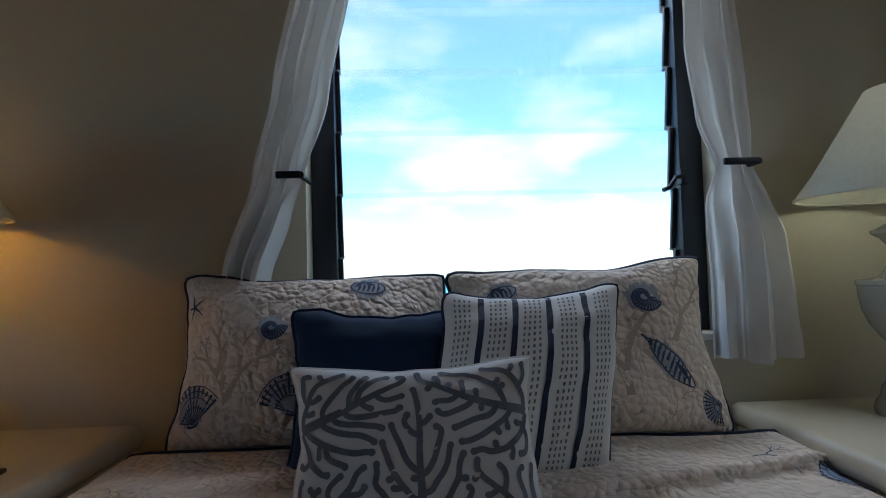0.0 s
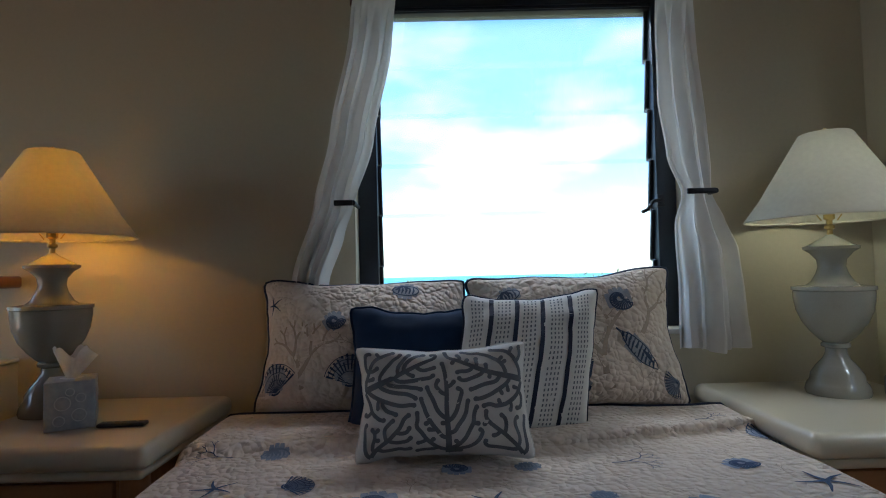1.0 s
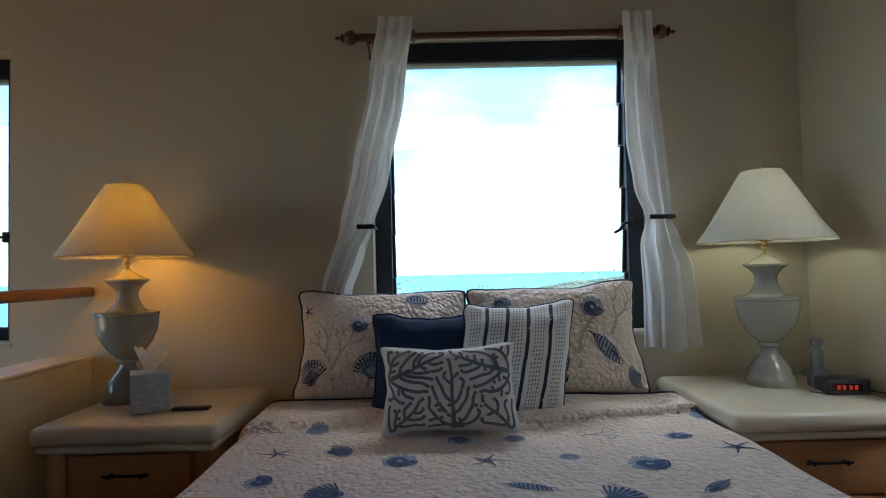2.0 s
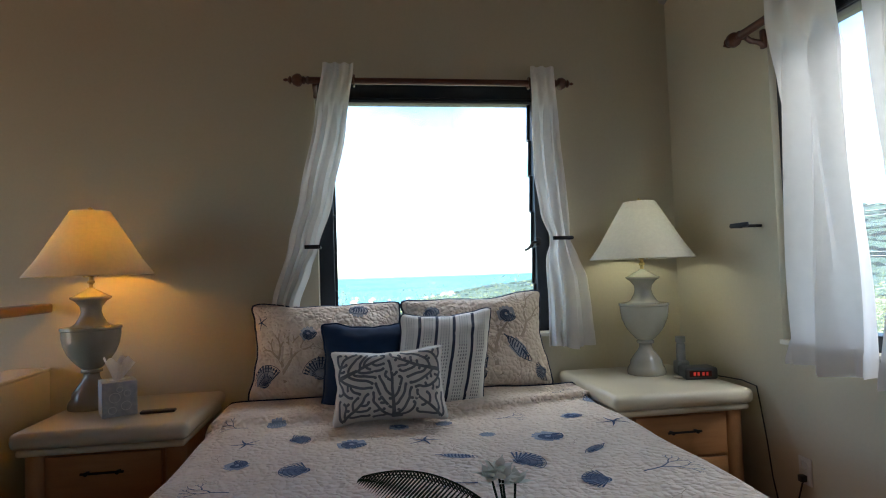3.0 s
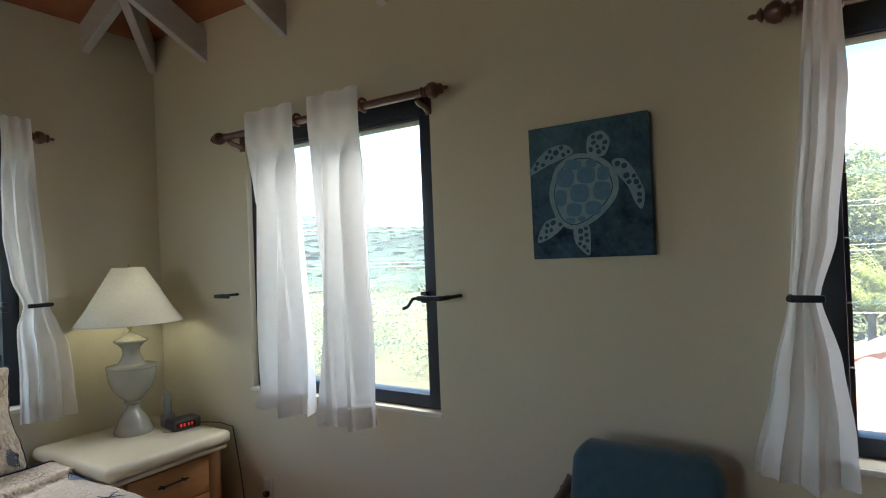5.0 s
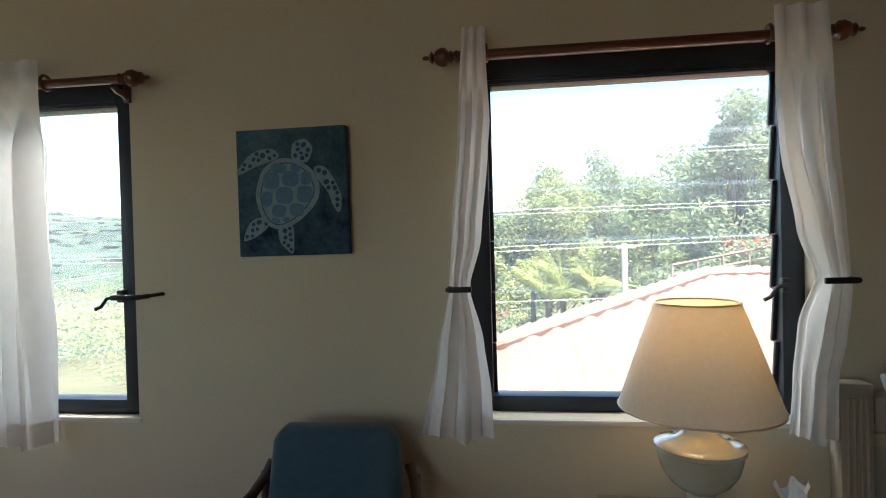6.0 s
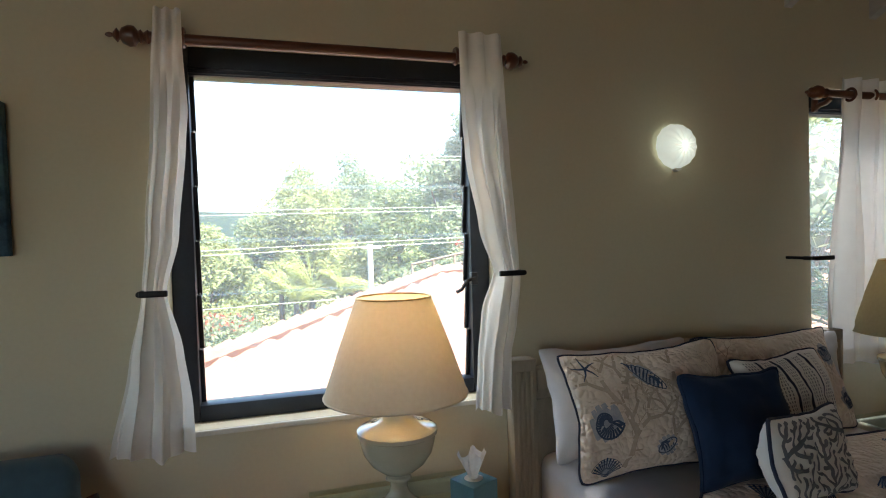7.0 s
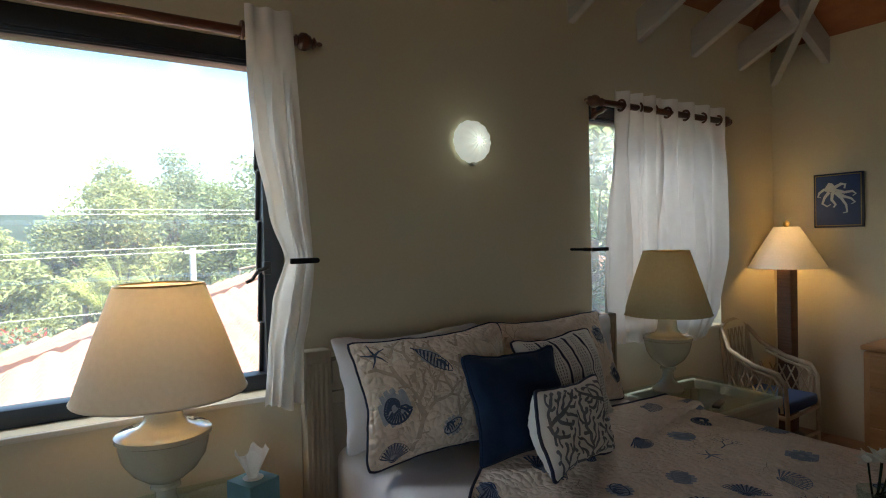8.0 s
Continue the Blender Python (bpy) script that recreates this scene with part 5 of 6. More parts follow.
for s in (-1, 1):
    part("arm", tube([(s * 0.275, -0.12, 0.80), (s * 0.295, -0.14, 0.75), (s * 0.32, -0.22, 0.70), (s * 0.325, -0.45, 0.69), (s * 0.325, -0.66, 0.68), (s * 0.32, -0.70, 0.60)], 0.02, 10), DARKW, ch)
    part("leg", tube([(s * 0.32, -0.70, 0.60), (s * 0.31, -0.68, 0.3), (s * 0.30, -0.68, FZ)], 0.02, 10), DARKW, ch)
    part("leg", tube([(s * 0.30, -0.13, 0.76), (s * 0.30, -0.14, 0.4), (s * 0.30, -0.10, FZ)], 0.02, 10), DARKW, ch)
    part("seat_rail", boxm(s * 0.30 - 0.015, s * 0.30 + 0.015, -0.68, -0.13, 0.38, 0.42, 0.004), DARKW, ch)

# ---------------------------------------------------------------- second bed against the east wall
def headboard2(b, half):
    zt = 1.10
    for x in (-half - 0.06, half + 0.06):
        bm = boxm(x - 0.055, x + 0.055, -0.095, -0.015, FZ, zt - 0.01, 0.006)
        post = part("post", bm, HEAD, b)
        for k in (-0.032, -0.011, 0.011, 0.032):
            part("flute", tube([(x + k, -0.096, FZ + 0.12), (x + k, -0.096, zt - 0.06)], 0.0075, 8), HEAD, post)
    n = 24
    bm = bmesh.new()
    prev = None
    for i in range(n + 1):
        x = -half + 2 * half * i / n
        z = zt - 0.06 + 0.06 * math.sin(math.pi * i / n)
        cur = [bm.verts.new(p) for p in ((x, -0.09, z - 0.09), (x, -0.09, z), (x, -0.02, z), (x, -0.02, z - 0.09))]
        if prev:
            for k in range(4):
                bm.faces.new((prev[k], prev[(k + 1) % 4], cur[(k + 1) % 4], cur[k]))
        else:
            bm.faces.new(cur)
        prev = cur
    bm.faces.new(prev)
    part("top_rail", bm, HEAD, b)
    part("panel", boxm(-half, half, -0.055, -0.03, FZ + 0.25, zt - 0.06, 0.003), HEAD, b)
    part("cross_rail", boxm(-half, half, -0.075, -0.028, 0.86, 0.91, 0.006), HEAD, b)


# the bed's own frame: x to the south, y out through the wall
B2 = EW @ Matrix.Translation((1.90, -0.02, 0))
bed(B2, 0.80, 2.05, 0.695, "bed with a whitewashed wooden headboard against the wall", headboard2)
bedspread(B2 @ Matrix.Translation((0.02, -0.08, 0)), 0.815, 1.98, 0.70, "cream quilted bedspread with indigo shell prints, turned down", 12, 0.22, -0.42, -0.74, 0.95)
def on2(u, y, z, yaw, back, roll=0):
    return B2 @ lean(u, y, z, yaw, back, roll)


S3 = [("nau", -0.245, -0.03, 0.075, 0.4), ("con", -0.06, 0.12, 0.07, 0.85), ("coral", -0.17, 0.06, 0.19, 0.2), ("coral", -0.12, -0.05, 0.15, -0.4), ("coral", 0.03, -0.06, 0.13, -0.4), ("star", -0.27, 0.17, 0.05, 0.2), ("urch", -0.02, -0.14, 0.045, 0.5), ("fan", -0.25, -0.19, 0.04, 0), ("coral", 0.02, 0.12, 0.16, 0.5)]
S4 = [("urch", 0.26, 0.10, 0.06, 0.2), ("fan", -0.2, 0.05, 0.06, 0.5), ("coral", 0.05, 0.0, 0.15, 0.1), ("nau", 0.3, -0.1, 0.06, 0.5)]
pillow("bed_pillow", on2(-0.50, -0.26, 0.94, 0, 15), 0.72, 0.46, 0.17, SHEET, "plain white pillow behind the shams", piping=None, seed=11, group="pillows on the second bed")
pillow("bed_pillow", on2(0.42, -0.20, 0.90, 0, 14), 0.68, 0.43, 0.17, SHEET, "plain white pillow behind the shams", piping=None, seed=12, group="pillows on the second bed")
pillow("pillow_sham", on2(-0.495, -0.44, 0.945, -2, 19, 1.0), 0.70, 0.485, 0.17, QUILT_SHAM, "cream quilted pillow sham with a nautilus and coral print", prints=sham_prints(0.70, 0.48, 31, S3), seed=13, group="pillows on the second bed", rim=0.006)
pillow("pillow_sham", on2(0.25, -0.31, 0.93, 0, 20), 0.78, 0.48, 0.16, QUILT_SHAM, "cream quilted pillow sham with navy edge", prints=sham_prints(0.8, 0.46, 32, S4), seed=14, group="pillows on the second bed", rim=0.006)
pillow("striped_cushion", on2(0.09, -0.52, 0.905, 4, 20, 2), 0.54, 0.44, 0.15, OATMEAL, "oatmeal cushion with navy stripes and running stitches", "cushion", prints=stripe_prints(0.5, 0.43), seed=16, group="cushions on the second bed")
pillow("square_cushion", on2(-0.28, -0.65, 0.905, -2, 18, -1), 0.45, 0.41, 0.15, NAVY, "plain navy blue square cushion", "cushion", piping=NAVY, seed=17, group="cushions on the second bed", rim=0.008)
pillow("coral_cushion", on2(-0.19, -0.84, 0.858, 22, 16, -5), 0.49, 0.30, 0.14, OATMEAL, "off-white lumbar cushion with grey coral embroidery", "cushion", prints=[("coral_embroidery", coral_strokes(0.48, 0.295, 6), CORAL, 0.0022)], seed=18, group="cushions on the second bed", rim=0.007)

# ---------------------------------------------------------------- rattan tables with glass tops, and their lamps
RATTAN = material("whitewashed_rattan", (0.44, 0.35, 0.24), (0.34, 0.26, 0.17), rough=0.6, scale=20, fine=160, bump=0.2)
WICKER = material("white_wicker", (0.58, 0.55, 0.48), (0.48, 0.45, 0.38), rough=0.65, scale=60, fine=220, bump=0.5, dist=0.004, stretch=(1, 1, 3))


def glass_table(u0, u1, w0, w1, zt, label):
    t = thing("side_table", label, "side table", EW, "wicker side tables")
    g = part("glass_top", boxm(u0 - 0.015, u1 + 0.015, w0 - 0.015, w1 + 0.015, zt - 0.010, zt, 0.003), TABLE_GLASS, t, "clear glass top", smooth=False)
    g.visible_shadow = False
    for a, b, c, d in ((u0, u1, w0, w0 + 0.035), (u0, u1, w1 - 0.035, w1), (u0, u0 + 0.035, w0 + 0.035, w1 - 0.035), (u1 - 0.035, u1, w0 + 0.035, w1 - 0.035)):
        part("rim", boxm(a, b, c, d, zt - 0.07, zt - 0.012, 0.012, 3), WICKER, t)
    for x, sx in ((u0 + 0.04, -1), (u1 - 0.04, 1)):
        for y, sy in ((w0 + 0.04, -1), (w1 - 0.04, 1)):
            part("leg", tube([(x, y, zt - 0.07), (x, y, 0.35), (x + sx * 0.01, y + sy * 0.01, FZ)], lambda q: 0.026 - 0.008 * q, 12), RATTAN, t)
    part("shelf", boxm(u0 + 0.04, u1 - 0.04, w0 + 0.04, w1 - 0.04, 0.27, 0.29, 0.005), WICKER, t)
    part("skirt", boxm(u0 + 0.03, u1 - 0.03, w0 + 0.012, w0 + 0.022, zt - 0.18, zt - 0.07, 0.003), WICKER, t, "woven wicker skirt")
    part("skirt", boxm(u1 - 0.022, u1 - 0.012, w0 + 0.03, w1 - 0.03, zt - 0.18, zt - 0.07, 0.003), WICKER, t, "woven wicker skirt")
    return t


glass_table(0.16, 0.80, -0.62, -0.05, 0.635, "wicker side table with a glass top by the garden window")
glass_table(2.84, 3.50, -0.68, -0.12, 0.635, "white wicker side table with a clear glass top")


def vase_lamp(u, w, z, power, shade_mat, label, lab2, wide=1.0, tall=1.0):
    t = thing("table_lamp", label, "lamp", EW @ Matrix.Translation((u, w, z)) @ Matrix.Diagonal((wide, wide, tall, 1.0)), "vase lamps with drum shades")
    base = [(0.0, 0.0), (0.088, 0.0), (0.092, 0.014), (0.085, 0.028), (0.060, 0.045), (0.036, 0.075), (0.030, 0.10), (0.034, 0.118), (0.046, 0.124), (0.044, 0.134), (0.036, 0.140), (0.060, 0.152), (0.098, 0.182), (0.124, 0.222), (0.134, 0.262), (0.136, 0.284), (0.143, 0.288), (0.143, 0.302), (0.135, 0.308), (0.110, 0.312), (0.075, 0.325), (0.058, 0.345), (0.055, 0.38), (0.050, 0.40), (0.012, 0.405)]
    part("base", lathe(base, 40), GLAZE, t, "glossy olive-cream ceramic vase base")
    part("stem", lathe([(0.011, 0.40), (0.011, 0.52), (0.018, 0.525), (0.018, 0.57), (0.0, 0.575)], 12), BRASS, t)
    part("light_bulb", lathe([(0.014, 0.57), (0.03, 0.62), (0.03, 0.635), (0.02, 0.66), (0.0, 0.665)], 16), BULB_WARM, t)
    part("shade", lathe([(0.256, 0.425), (0.254, 0.431), (0.196, 0.60), (0.134, 0.770), (0.130, 0.773)], 56), shade_mat, t, lab2)
    for r, h in ((0.255, 0.427), (0.132, 0.771)):
        part("shade_rim", tube([(r * math.cos(a), r * math.sin(a), h) for a in [2 * math.pi * i / 44 for i in range(44)]], 0.0035, 6, closed=True), BRASS if r < 0.2 else shade_mat, t)
    p = EW @ Vector((u, w, z + 0.68))
    bulb(p.x, p.y, p.z, power, (1.0, 0.60, 0.22), 0.03)
    return t


vase_lamp(0.445, -0.32, 0.637, LAMP_3, SHADE, "lit cream vase lamp with a tapered linen shade by the window", "linen shade glowing amber near its top")
vase_lamp(3.05, -0.275, 0.637, LAMP_4, SHADE_TAN, "cream vase lamp with a tan shade on the glass table", "olive-tan linen shade", 0.94, 1.04)
tissue_box(EW @ Matrix.Translation((0.70, -0.40, 0.637)) @ Matrix.Rotation(radians(25), 4, "Z"), 0.12, 0.115, TEAL, "teal tissue box with white tissues pulled up", False)
bk = thing("paper_stack", "small stack of pale folded papers on the side table", "papers", EW @ Matrix.Translation((0.70, -0.56, 0.637)) @ Matrix.Rotation(radians(-28), 4, "Z"))
for k in range(3):
    part("leaflet", boxm(-0.05 + 0.004 * k, 0.05 + 0.003 * k, -0.075, 0.075 - 0.004 * k, 0.006 * k, 0.006 * k + 0.005, 0.001), OUTW, bk)
sm = thing("remote_control", "dark remote control on the glass table", "remote control", EW @ Matrix.Translation((3.02, -0.60, 0.637)) @ Matrix.Rotation(radians(20), 4, "Z"))
part("case", boxm(-0.07, 0.07, -0.02, 0.02, 0, 0.014, 0.005, 3), PLASTIC, sm)

# ---------------------------------------------------------------- far corner: rattan armchair, floor lamp, chest of drawers
NAVYC = material("blue_seat_cloth", (0.02, 0.055, 0.15), (0.015, 0.04, 0.11), rough=0.85, scale=20, fine=400, bump=0.2)
rc = thing("rattan_armchair", "whitewashed rattan armchair with a blue seat cushion", "chair", Matrix.Translation((1.27, -6.17, 0)) @ Matrix.Rotation(radians(92), 4, "Z") @ Matrix.Diagonal((0.83, 0.80, 1.0, 1.0)))
SH = 0.38
hw = 0.27
for s in (-1, 1):
    part("front_leg", tube([(s * hw, 0.26, FZ), (s * hw, 0.26, 0.36), (s * (hw + 0.01), 0.25, 0.56), (s * (hw + 0.01), 0.20, 0.625), (s * (hw + 0.01), 0.0, 0.66), (s * hw, -0.20, 0.74), (s * (hw - 0.07), -0.30, 0.86)], 0.017, 10), RATTAN, rc)
    part("back_leg", tube([(s * (hw - 0.02), -0.24, FZ), (s * (hw - 0.03), -0.24, 0.45), (s * (hw - 0.06), -0.30, 0.85)], 0.017, 10), RATTAN, rc)
    part("seat_rail", tube([(s * hw, 0.26, SH - 0.03), (s * (hw - 0.02), -0.24, SH - 0.03)], 0.015, 8), RATTAN, rc)
    part("arm_loop", tube([(s * (hw + 0.005), 0.22, SH), (s * (hw + 0.005), 0.215, 0.54), (s * (hw + 0.005), 0.16, 0.60), (s * (hw + 0.005), 0.0, 0.63), (s * (hw - 0.01), -0.16, 0.69)], 0.011, 8), RATTAN, rc)
    for k in range(6):
        y = -0.20 + 0.075 * k
        part("lattice", tube([(s * hw, y, SH), (s * hw, min(y + 0.13, 0.21), 0.60)], 0.006, 6), RATTAN, rc)
        part("lattice", tube([(s * hw, y + 0.05, SH), (s * hw, max(y - 0.08, -0.22), 0.60)], 0.006, 6), RATTAN, rc)
part("back_loop", tube([(-hw + 0.06, -0.29, 0.80)] + [((hw - 0.06) * -math.cos(math.pi * i / 12), -0.30 - 0.02 * math.sin(math.pi * i / 12), 0.82 + 0.10 * math.sin(math.pi * i / 12)) for i in range(13)] + [(hw - 0.06, -0.29, 0.80)], 0.016, 10), RATTAN, rc)
for k in range(7):
    x = -0.19 + 0.063 * k
    part("lattice", tube([(x, -0.25, SH), (min(x + 0.12, 0.2), -0.29, 0.86)], 0.006, 6), RATTAN, rc)
    part("lattice", tube([(x, -0.25, SH), (max(x - 0.12, -0.2), -0.29, 0.86)], 0.006, 6), RATTAN, rc)
for z in (SH - 0.03, FZ + 0.10):
    part("stretcher", tube([(-hw, 0.26, z), (hw, 0.26, z)], 0.013, 8), RATTAN, rc)
    part("stretcher", tube([(-hw + 0.02, -0.24, z), (hw - 0.02, -0.24, z)], 0.013, 8), RATTAN, rc)
part("seat_cushion", boxm(-hw + 0.012, hw - 0.012, -0.22, 0.27, SH - 0.012, SH + 0.065, 0.028, 4), NAVYC, rc, "blue cloth seat cushion")

fl = thing("floor_lamp", "lit floor lamp with a wicker-wrapped column and cone shade", "floor lamp", Matrix.Translation((1.29, -6.465, 0)))
part("base", lathe([(0.0, FZ), (0.10, FZ), (0.10, FZ + 0.02), (0.06, FZ + 0.035), (0.0, FZ + 0.035)], 28), DARKW, fl)
WRAP = material("brown_wrapped_cane", (0.13, 0.06, 0.03), (0.07, 0.032, 0.018), rough=0.6, scale=10, fine=40, stretch=(1, 1, 9), bump=0.5, dist=0.006)
part("column", boxm(-0.05, 0.05, -0.05, 0.05, FZ + 0.034, 1.27, 0.012, 3), WRAP, fl, "dark cane-wrapped column")
part("stem", lathe([(0.01, 1.26), (0.01, 1.60)], 10), BRASS, fl)
part("shade", lathe([(0.248, 1.278), (0.245, 1.284), (0.17, 1.42), (0.082, 1.565), (0.078, 1.567)], 48), SHADE, fl, "pale cone shade lit warm from inside")
part("finial", lathe([(0.0, 1.56), (0.012, 1.565), (0.024, 1.585), (0.022, 1.60), (0.0, 1.615)], 16), BRASS, fl)
part("light_bulb", lathe([(0.014, 1.36), (0.03, 1.41), (0.03, 1.425), (0.0, 1.455)], 16), BULB_WARM, fl)
bulb(1.29, -6.465, 1.475, LAMP_F, (1.0, 0.62, 0.25), 0.025)

dr = thing("chest_of_drawers", "honey-oak chest of drawers with rounded edges", "chest of drawers", Matrix.Translation((0.245, Y_S, 0)))
part("body", boxm(-0.5, 0.5, 0.01, 0.5, FZ, 0.80, 0.02, 3), OAK, dr)
part("top", boxm(-0.51, 0.51, 0.005, 0.51, 0.802, 0.835, 0.012, 3), OAK, dr)
for k in range(3):
    d = part("drawer", boxm(-0.46, 0.46, 0.50, 0.518, 0.14 + 0.22 * k, 0.34 + 0.22 * k, 0.006), OAKH, dr)
    part("handle", tube([(-0.08, 0.54, 0.25 + 0.22 * k), (0.08, 0.54, 0.25 + 0.22 * k)], 0.006, 8), HOLD, d)


# ---------------------------------------------------------------- fern and flower laid on each bed
FERN = material("dark_fern", (0.020, 0.032, 0.017), (0.012, 0.020, 0.011), rough=0.85, scale=20, spec=0.1)
PETAL = material("white_petal", (0.75, 0.76, 0.68), rough=0.7, scale=20, translucent=0.2)


def bed_spray(m, label):
    """A fern frond arching out of a bunch of white flowers that stands in a low glass."""
    t = thing("flower_spray", label, "flower spray", m)
    part("glass", lathe([(0.0, 0.0), (0.04, 0.0), (0.044, 0.07), (0.041, 0.07), (0.037, 0.006), (0.0, 0.006)], 20), TABLE_GLASS, t)
    for a, L, top in ((2.25, 0.40, 0.095), (2.8, 0.32, 0.075)):
        bm, prev, n = bmesh.new(), None, 44
        for i in range(n):
            q = i / (n - 1)
            b0 = a + 0.35 * q
            p = Vector((L * q * math.cos(b0), L * q * math.sin(b0), 0.05 + top * math.sin(math.pi * 0.72 * q) ** 0.8))
            if prev is not None:
                tube([prev, p], 0.0022, 5, bm)
                w = 0.105 * math.sin(math.pi * (0.16 + 0.80 * q)) + 0.006
                for s in (-1, 1):
                    b = b0 + s * 1.15
                    d = Vector((math.cos(b), math.sin(b), -0.65)) * w
                    e = Vector((math.cos(b0), math.sin(b0), 0)) * 0.0042
                    bm.faces.new([bm.verts.new(v) for v in (p - e * 0.5, p + d * 0.5 - e, p + d, p + d * 0.5 + e, p + e * 0.5)])
            prev = p
        part("fern_frond", bm, FERN, t, "dark green fern frond", smooth=False)
    rnd = random.Random(3)
    for f in range(4):
        cx, cy, cz = rnd.uniform(-0.04, 0.05), rnd.uniform(-0.045, 0.045), 0.17 + rnd.uniform(-0.02, 0.03)
        part("stalk", tube([(0, 0, 0.01), (cx * 0.6, cy * 0.6, 0.09), (cx, cy, cz)], 0.003, 6), FERN, t)
        for k in range(9):
            a, tilt = k * 2.4 + f, 0.15 + 0.11 * k
            bm = sheet(lambda u, v: (cx + (0.008 + 0.042 * v * math.cos(tilt)) * math.cos(a) - (u - 0.5) * 0.026 * math.sin(math.pi * min(v + 0.2, 0.95)) * math.sin(a),
                                     cy + (0.008 + 0.042 * v * math.cos(tilt)) * math.sin(a) + (u - 0.5) * 0.026 * math.sin(math.pi * min(v + 0.2, 0.95)) * math.cos(a),
                                     cz + 0.045 * v * math.sin(tilt) - 0.01 * v * v), 4, 5)
            part("petal", bm, PETAL, t)
    return t


bed_spray(Matrix.Translation((0.11, 0.0, 0.612)), "dark fern frond and white flowers in a glass on the bed")
bed_spray(Matrix.Translation((-0.05, -4.12, 0.708)) @ Matrix.Rotation(radians(20), 4, "Z"), "dark fern frond and white flowers in a glass on the bed")
# ---------------------------------------------------------------- outside: land, sea, trees, roof, wires
LAND = material("wooded_hillside", (0.030, 0.046, 0.036), (0.012, 0.020, 0.017), rough=0.95, scale=0.03, fine=0.25, bump=0.6, dist=3.0, spec=0.1)
SEA = material("turquoise_sea", (0.045, 0.19, 0.25), (0.03, 0.14, 0.21), rough=0.6, spec=0.12, scale=0.004, fine=0.05, bump=0.1, dist=0.5)
LEAF = [material("leaf_olive", (0.235, 0.29, 0.14), (0.18, 0.225, 0.105), rough=0.7, scale=0.5, fine=3, bump=0, translucent=0.5),
        material("leaf_green", (0.22, 0.27, 0.15), (0.17, 0.205, 0.12), rough=0.7, scale=0.5, fine=3, bump=0, translucent=0.5),
        material("leaf_bright", (0.27, 0.30, 0.13), (0.21, 0.24, 0.10), rough=0.7, scale=0.5, fine=3, bump=0, translucent=0.5)]
BARK = material("grey_bark", (0.16, 0.13, 0.10), (0.10, 0.08, 0.06), rough=0.9, scale=3, fine=20, bump=0.5, dist=0.02)
ln_ = LAND.node_tree.links
nn_ = LAND.node_tree.nodes
base_ = nn_["Principled BSDF"].inputs["Base Color"]
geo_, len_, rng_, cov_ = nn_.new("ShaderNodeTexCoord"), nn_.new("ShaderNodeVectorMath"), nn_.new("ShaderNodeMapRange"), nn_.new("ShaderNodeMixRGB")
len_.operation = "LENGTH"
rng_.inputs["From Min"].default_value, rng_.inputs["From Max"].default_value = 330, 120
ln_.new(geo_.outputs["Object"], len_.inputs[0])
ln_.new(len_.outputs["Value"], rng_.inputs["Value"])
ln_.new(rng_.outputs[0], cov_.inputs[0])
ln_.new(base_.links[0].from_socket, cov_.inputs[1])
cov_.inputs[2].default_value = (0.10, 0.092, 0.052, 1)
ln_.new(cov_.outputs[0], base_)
RIDGE = [(-180, 1), (-120, -3), (-70, -7), (-20, -6), (-4, -4.0), (0, -3.2), (5, -2.7), (10, -2.0), (14, -1.5), (17, -1.2), (22, -0.4), (28, 1.0), (35, 3.2), (43, 4.2), (49, 3.1), (55, 2.5), (65, 2.3), (80, 2.7), (100, 2.6), (130, 3.0), (180, 1)]


def ridge(phi):
    for (a, va), (b, vb) in zip(RIDGE, RIDGE[1:]):
        if a <= phi <= b:
            return va + (vb - va) * (phi - a) / (b - a)
    return 1.0


def land(r, phi):
    near = -3.0 - 0.05 * max(r - 14, 0)
    near = max(near, -16)
    x, y = r * math.sin(radians(phi)), r * math.cos(radians(phi))
    n = noise.fractal(Vector((x * 0.004, y * 0.004, 0.3)), 1.0, 2.0, 4)
    n2 = noise.fractal(Vector((x * 0.02, y * 0.02, 1.3)), 1.0, 2.0, 3)
    if r < 900:
        s = max(min((r - 60) / 840, 1), 0)
        s = s * s * (3 - 2 * s)
        far = 1.5 + 900 * math.tan(radians(ridge(phi)))
        z = near * (1 - s) + far * s
    else:
        z = 1.5 + 900 * math.tan(radians(ridge(phi))) - (r - 900) * 0.05
    k = min(r / 400, 1)
    return z + k * (3.5 * n + 1.2 * n2)


bm = bmesh.new()
radii = [11 * 1.06 ** i for i in range(104)]
nphi = 260
rings = []
for r in radii:
    rings.append([bm.verts.new((r * math.sin(radians(p)), r * math.cos(radians(p)), land(r, p))) for p in [-180 + 360 * k / nphi for k in range(nphi)]])
for a, b in zip(rings, rings[1:]):
    for k in range(nphi):
        bm.faces.new((a[k], a[(k + 1) % nphi], b[(k + 1) % nphi], b[k]))
c = bm.verts.new((0, 0, -3.0))
for k in range(nphi):
    bm.faces.new((c, rings[0][(k + 1) % nphi], rings[0][k]))
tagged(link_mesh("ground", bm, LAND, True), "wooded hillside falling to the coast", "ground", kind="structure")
tagged(link_mesh("water", lathe([(0.0, -38), (600, -38), (4900, -38.0)], 90), SEA, False), "pale turquoise sea out to the horizon", "sea", kind="structure")


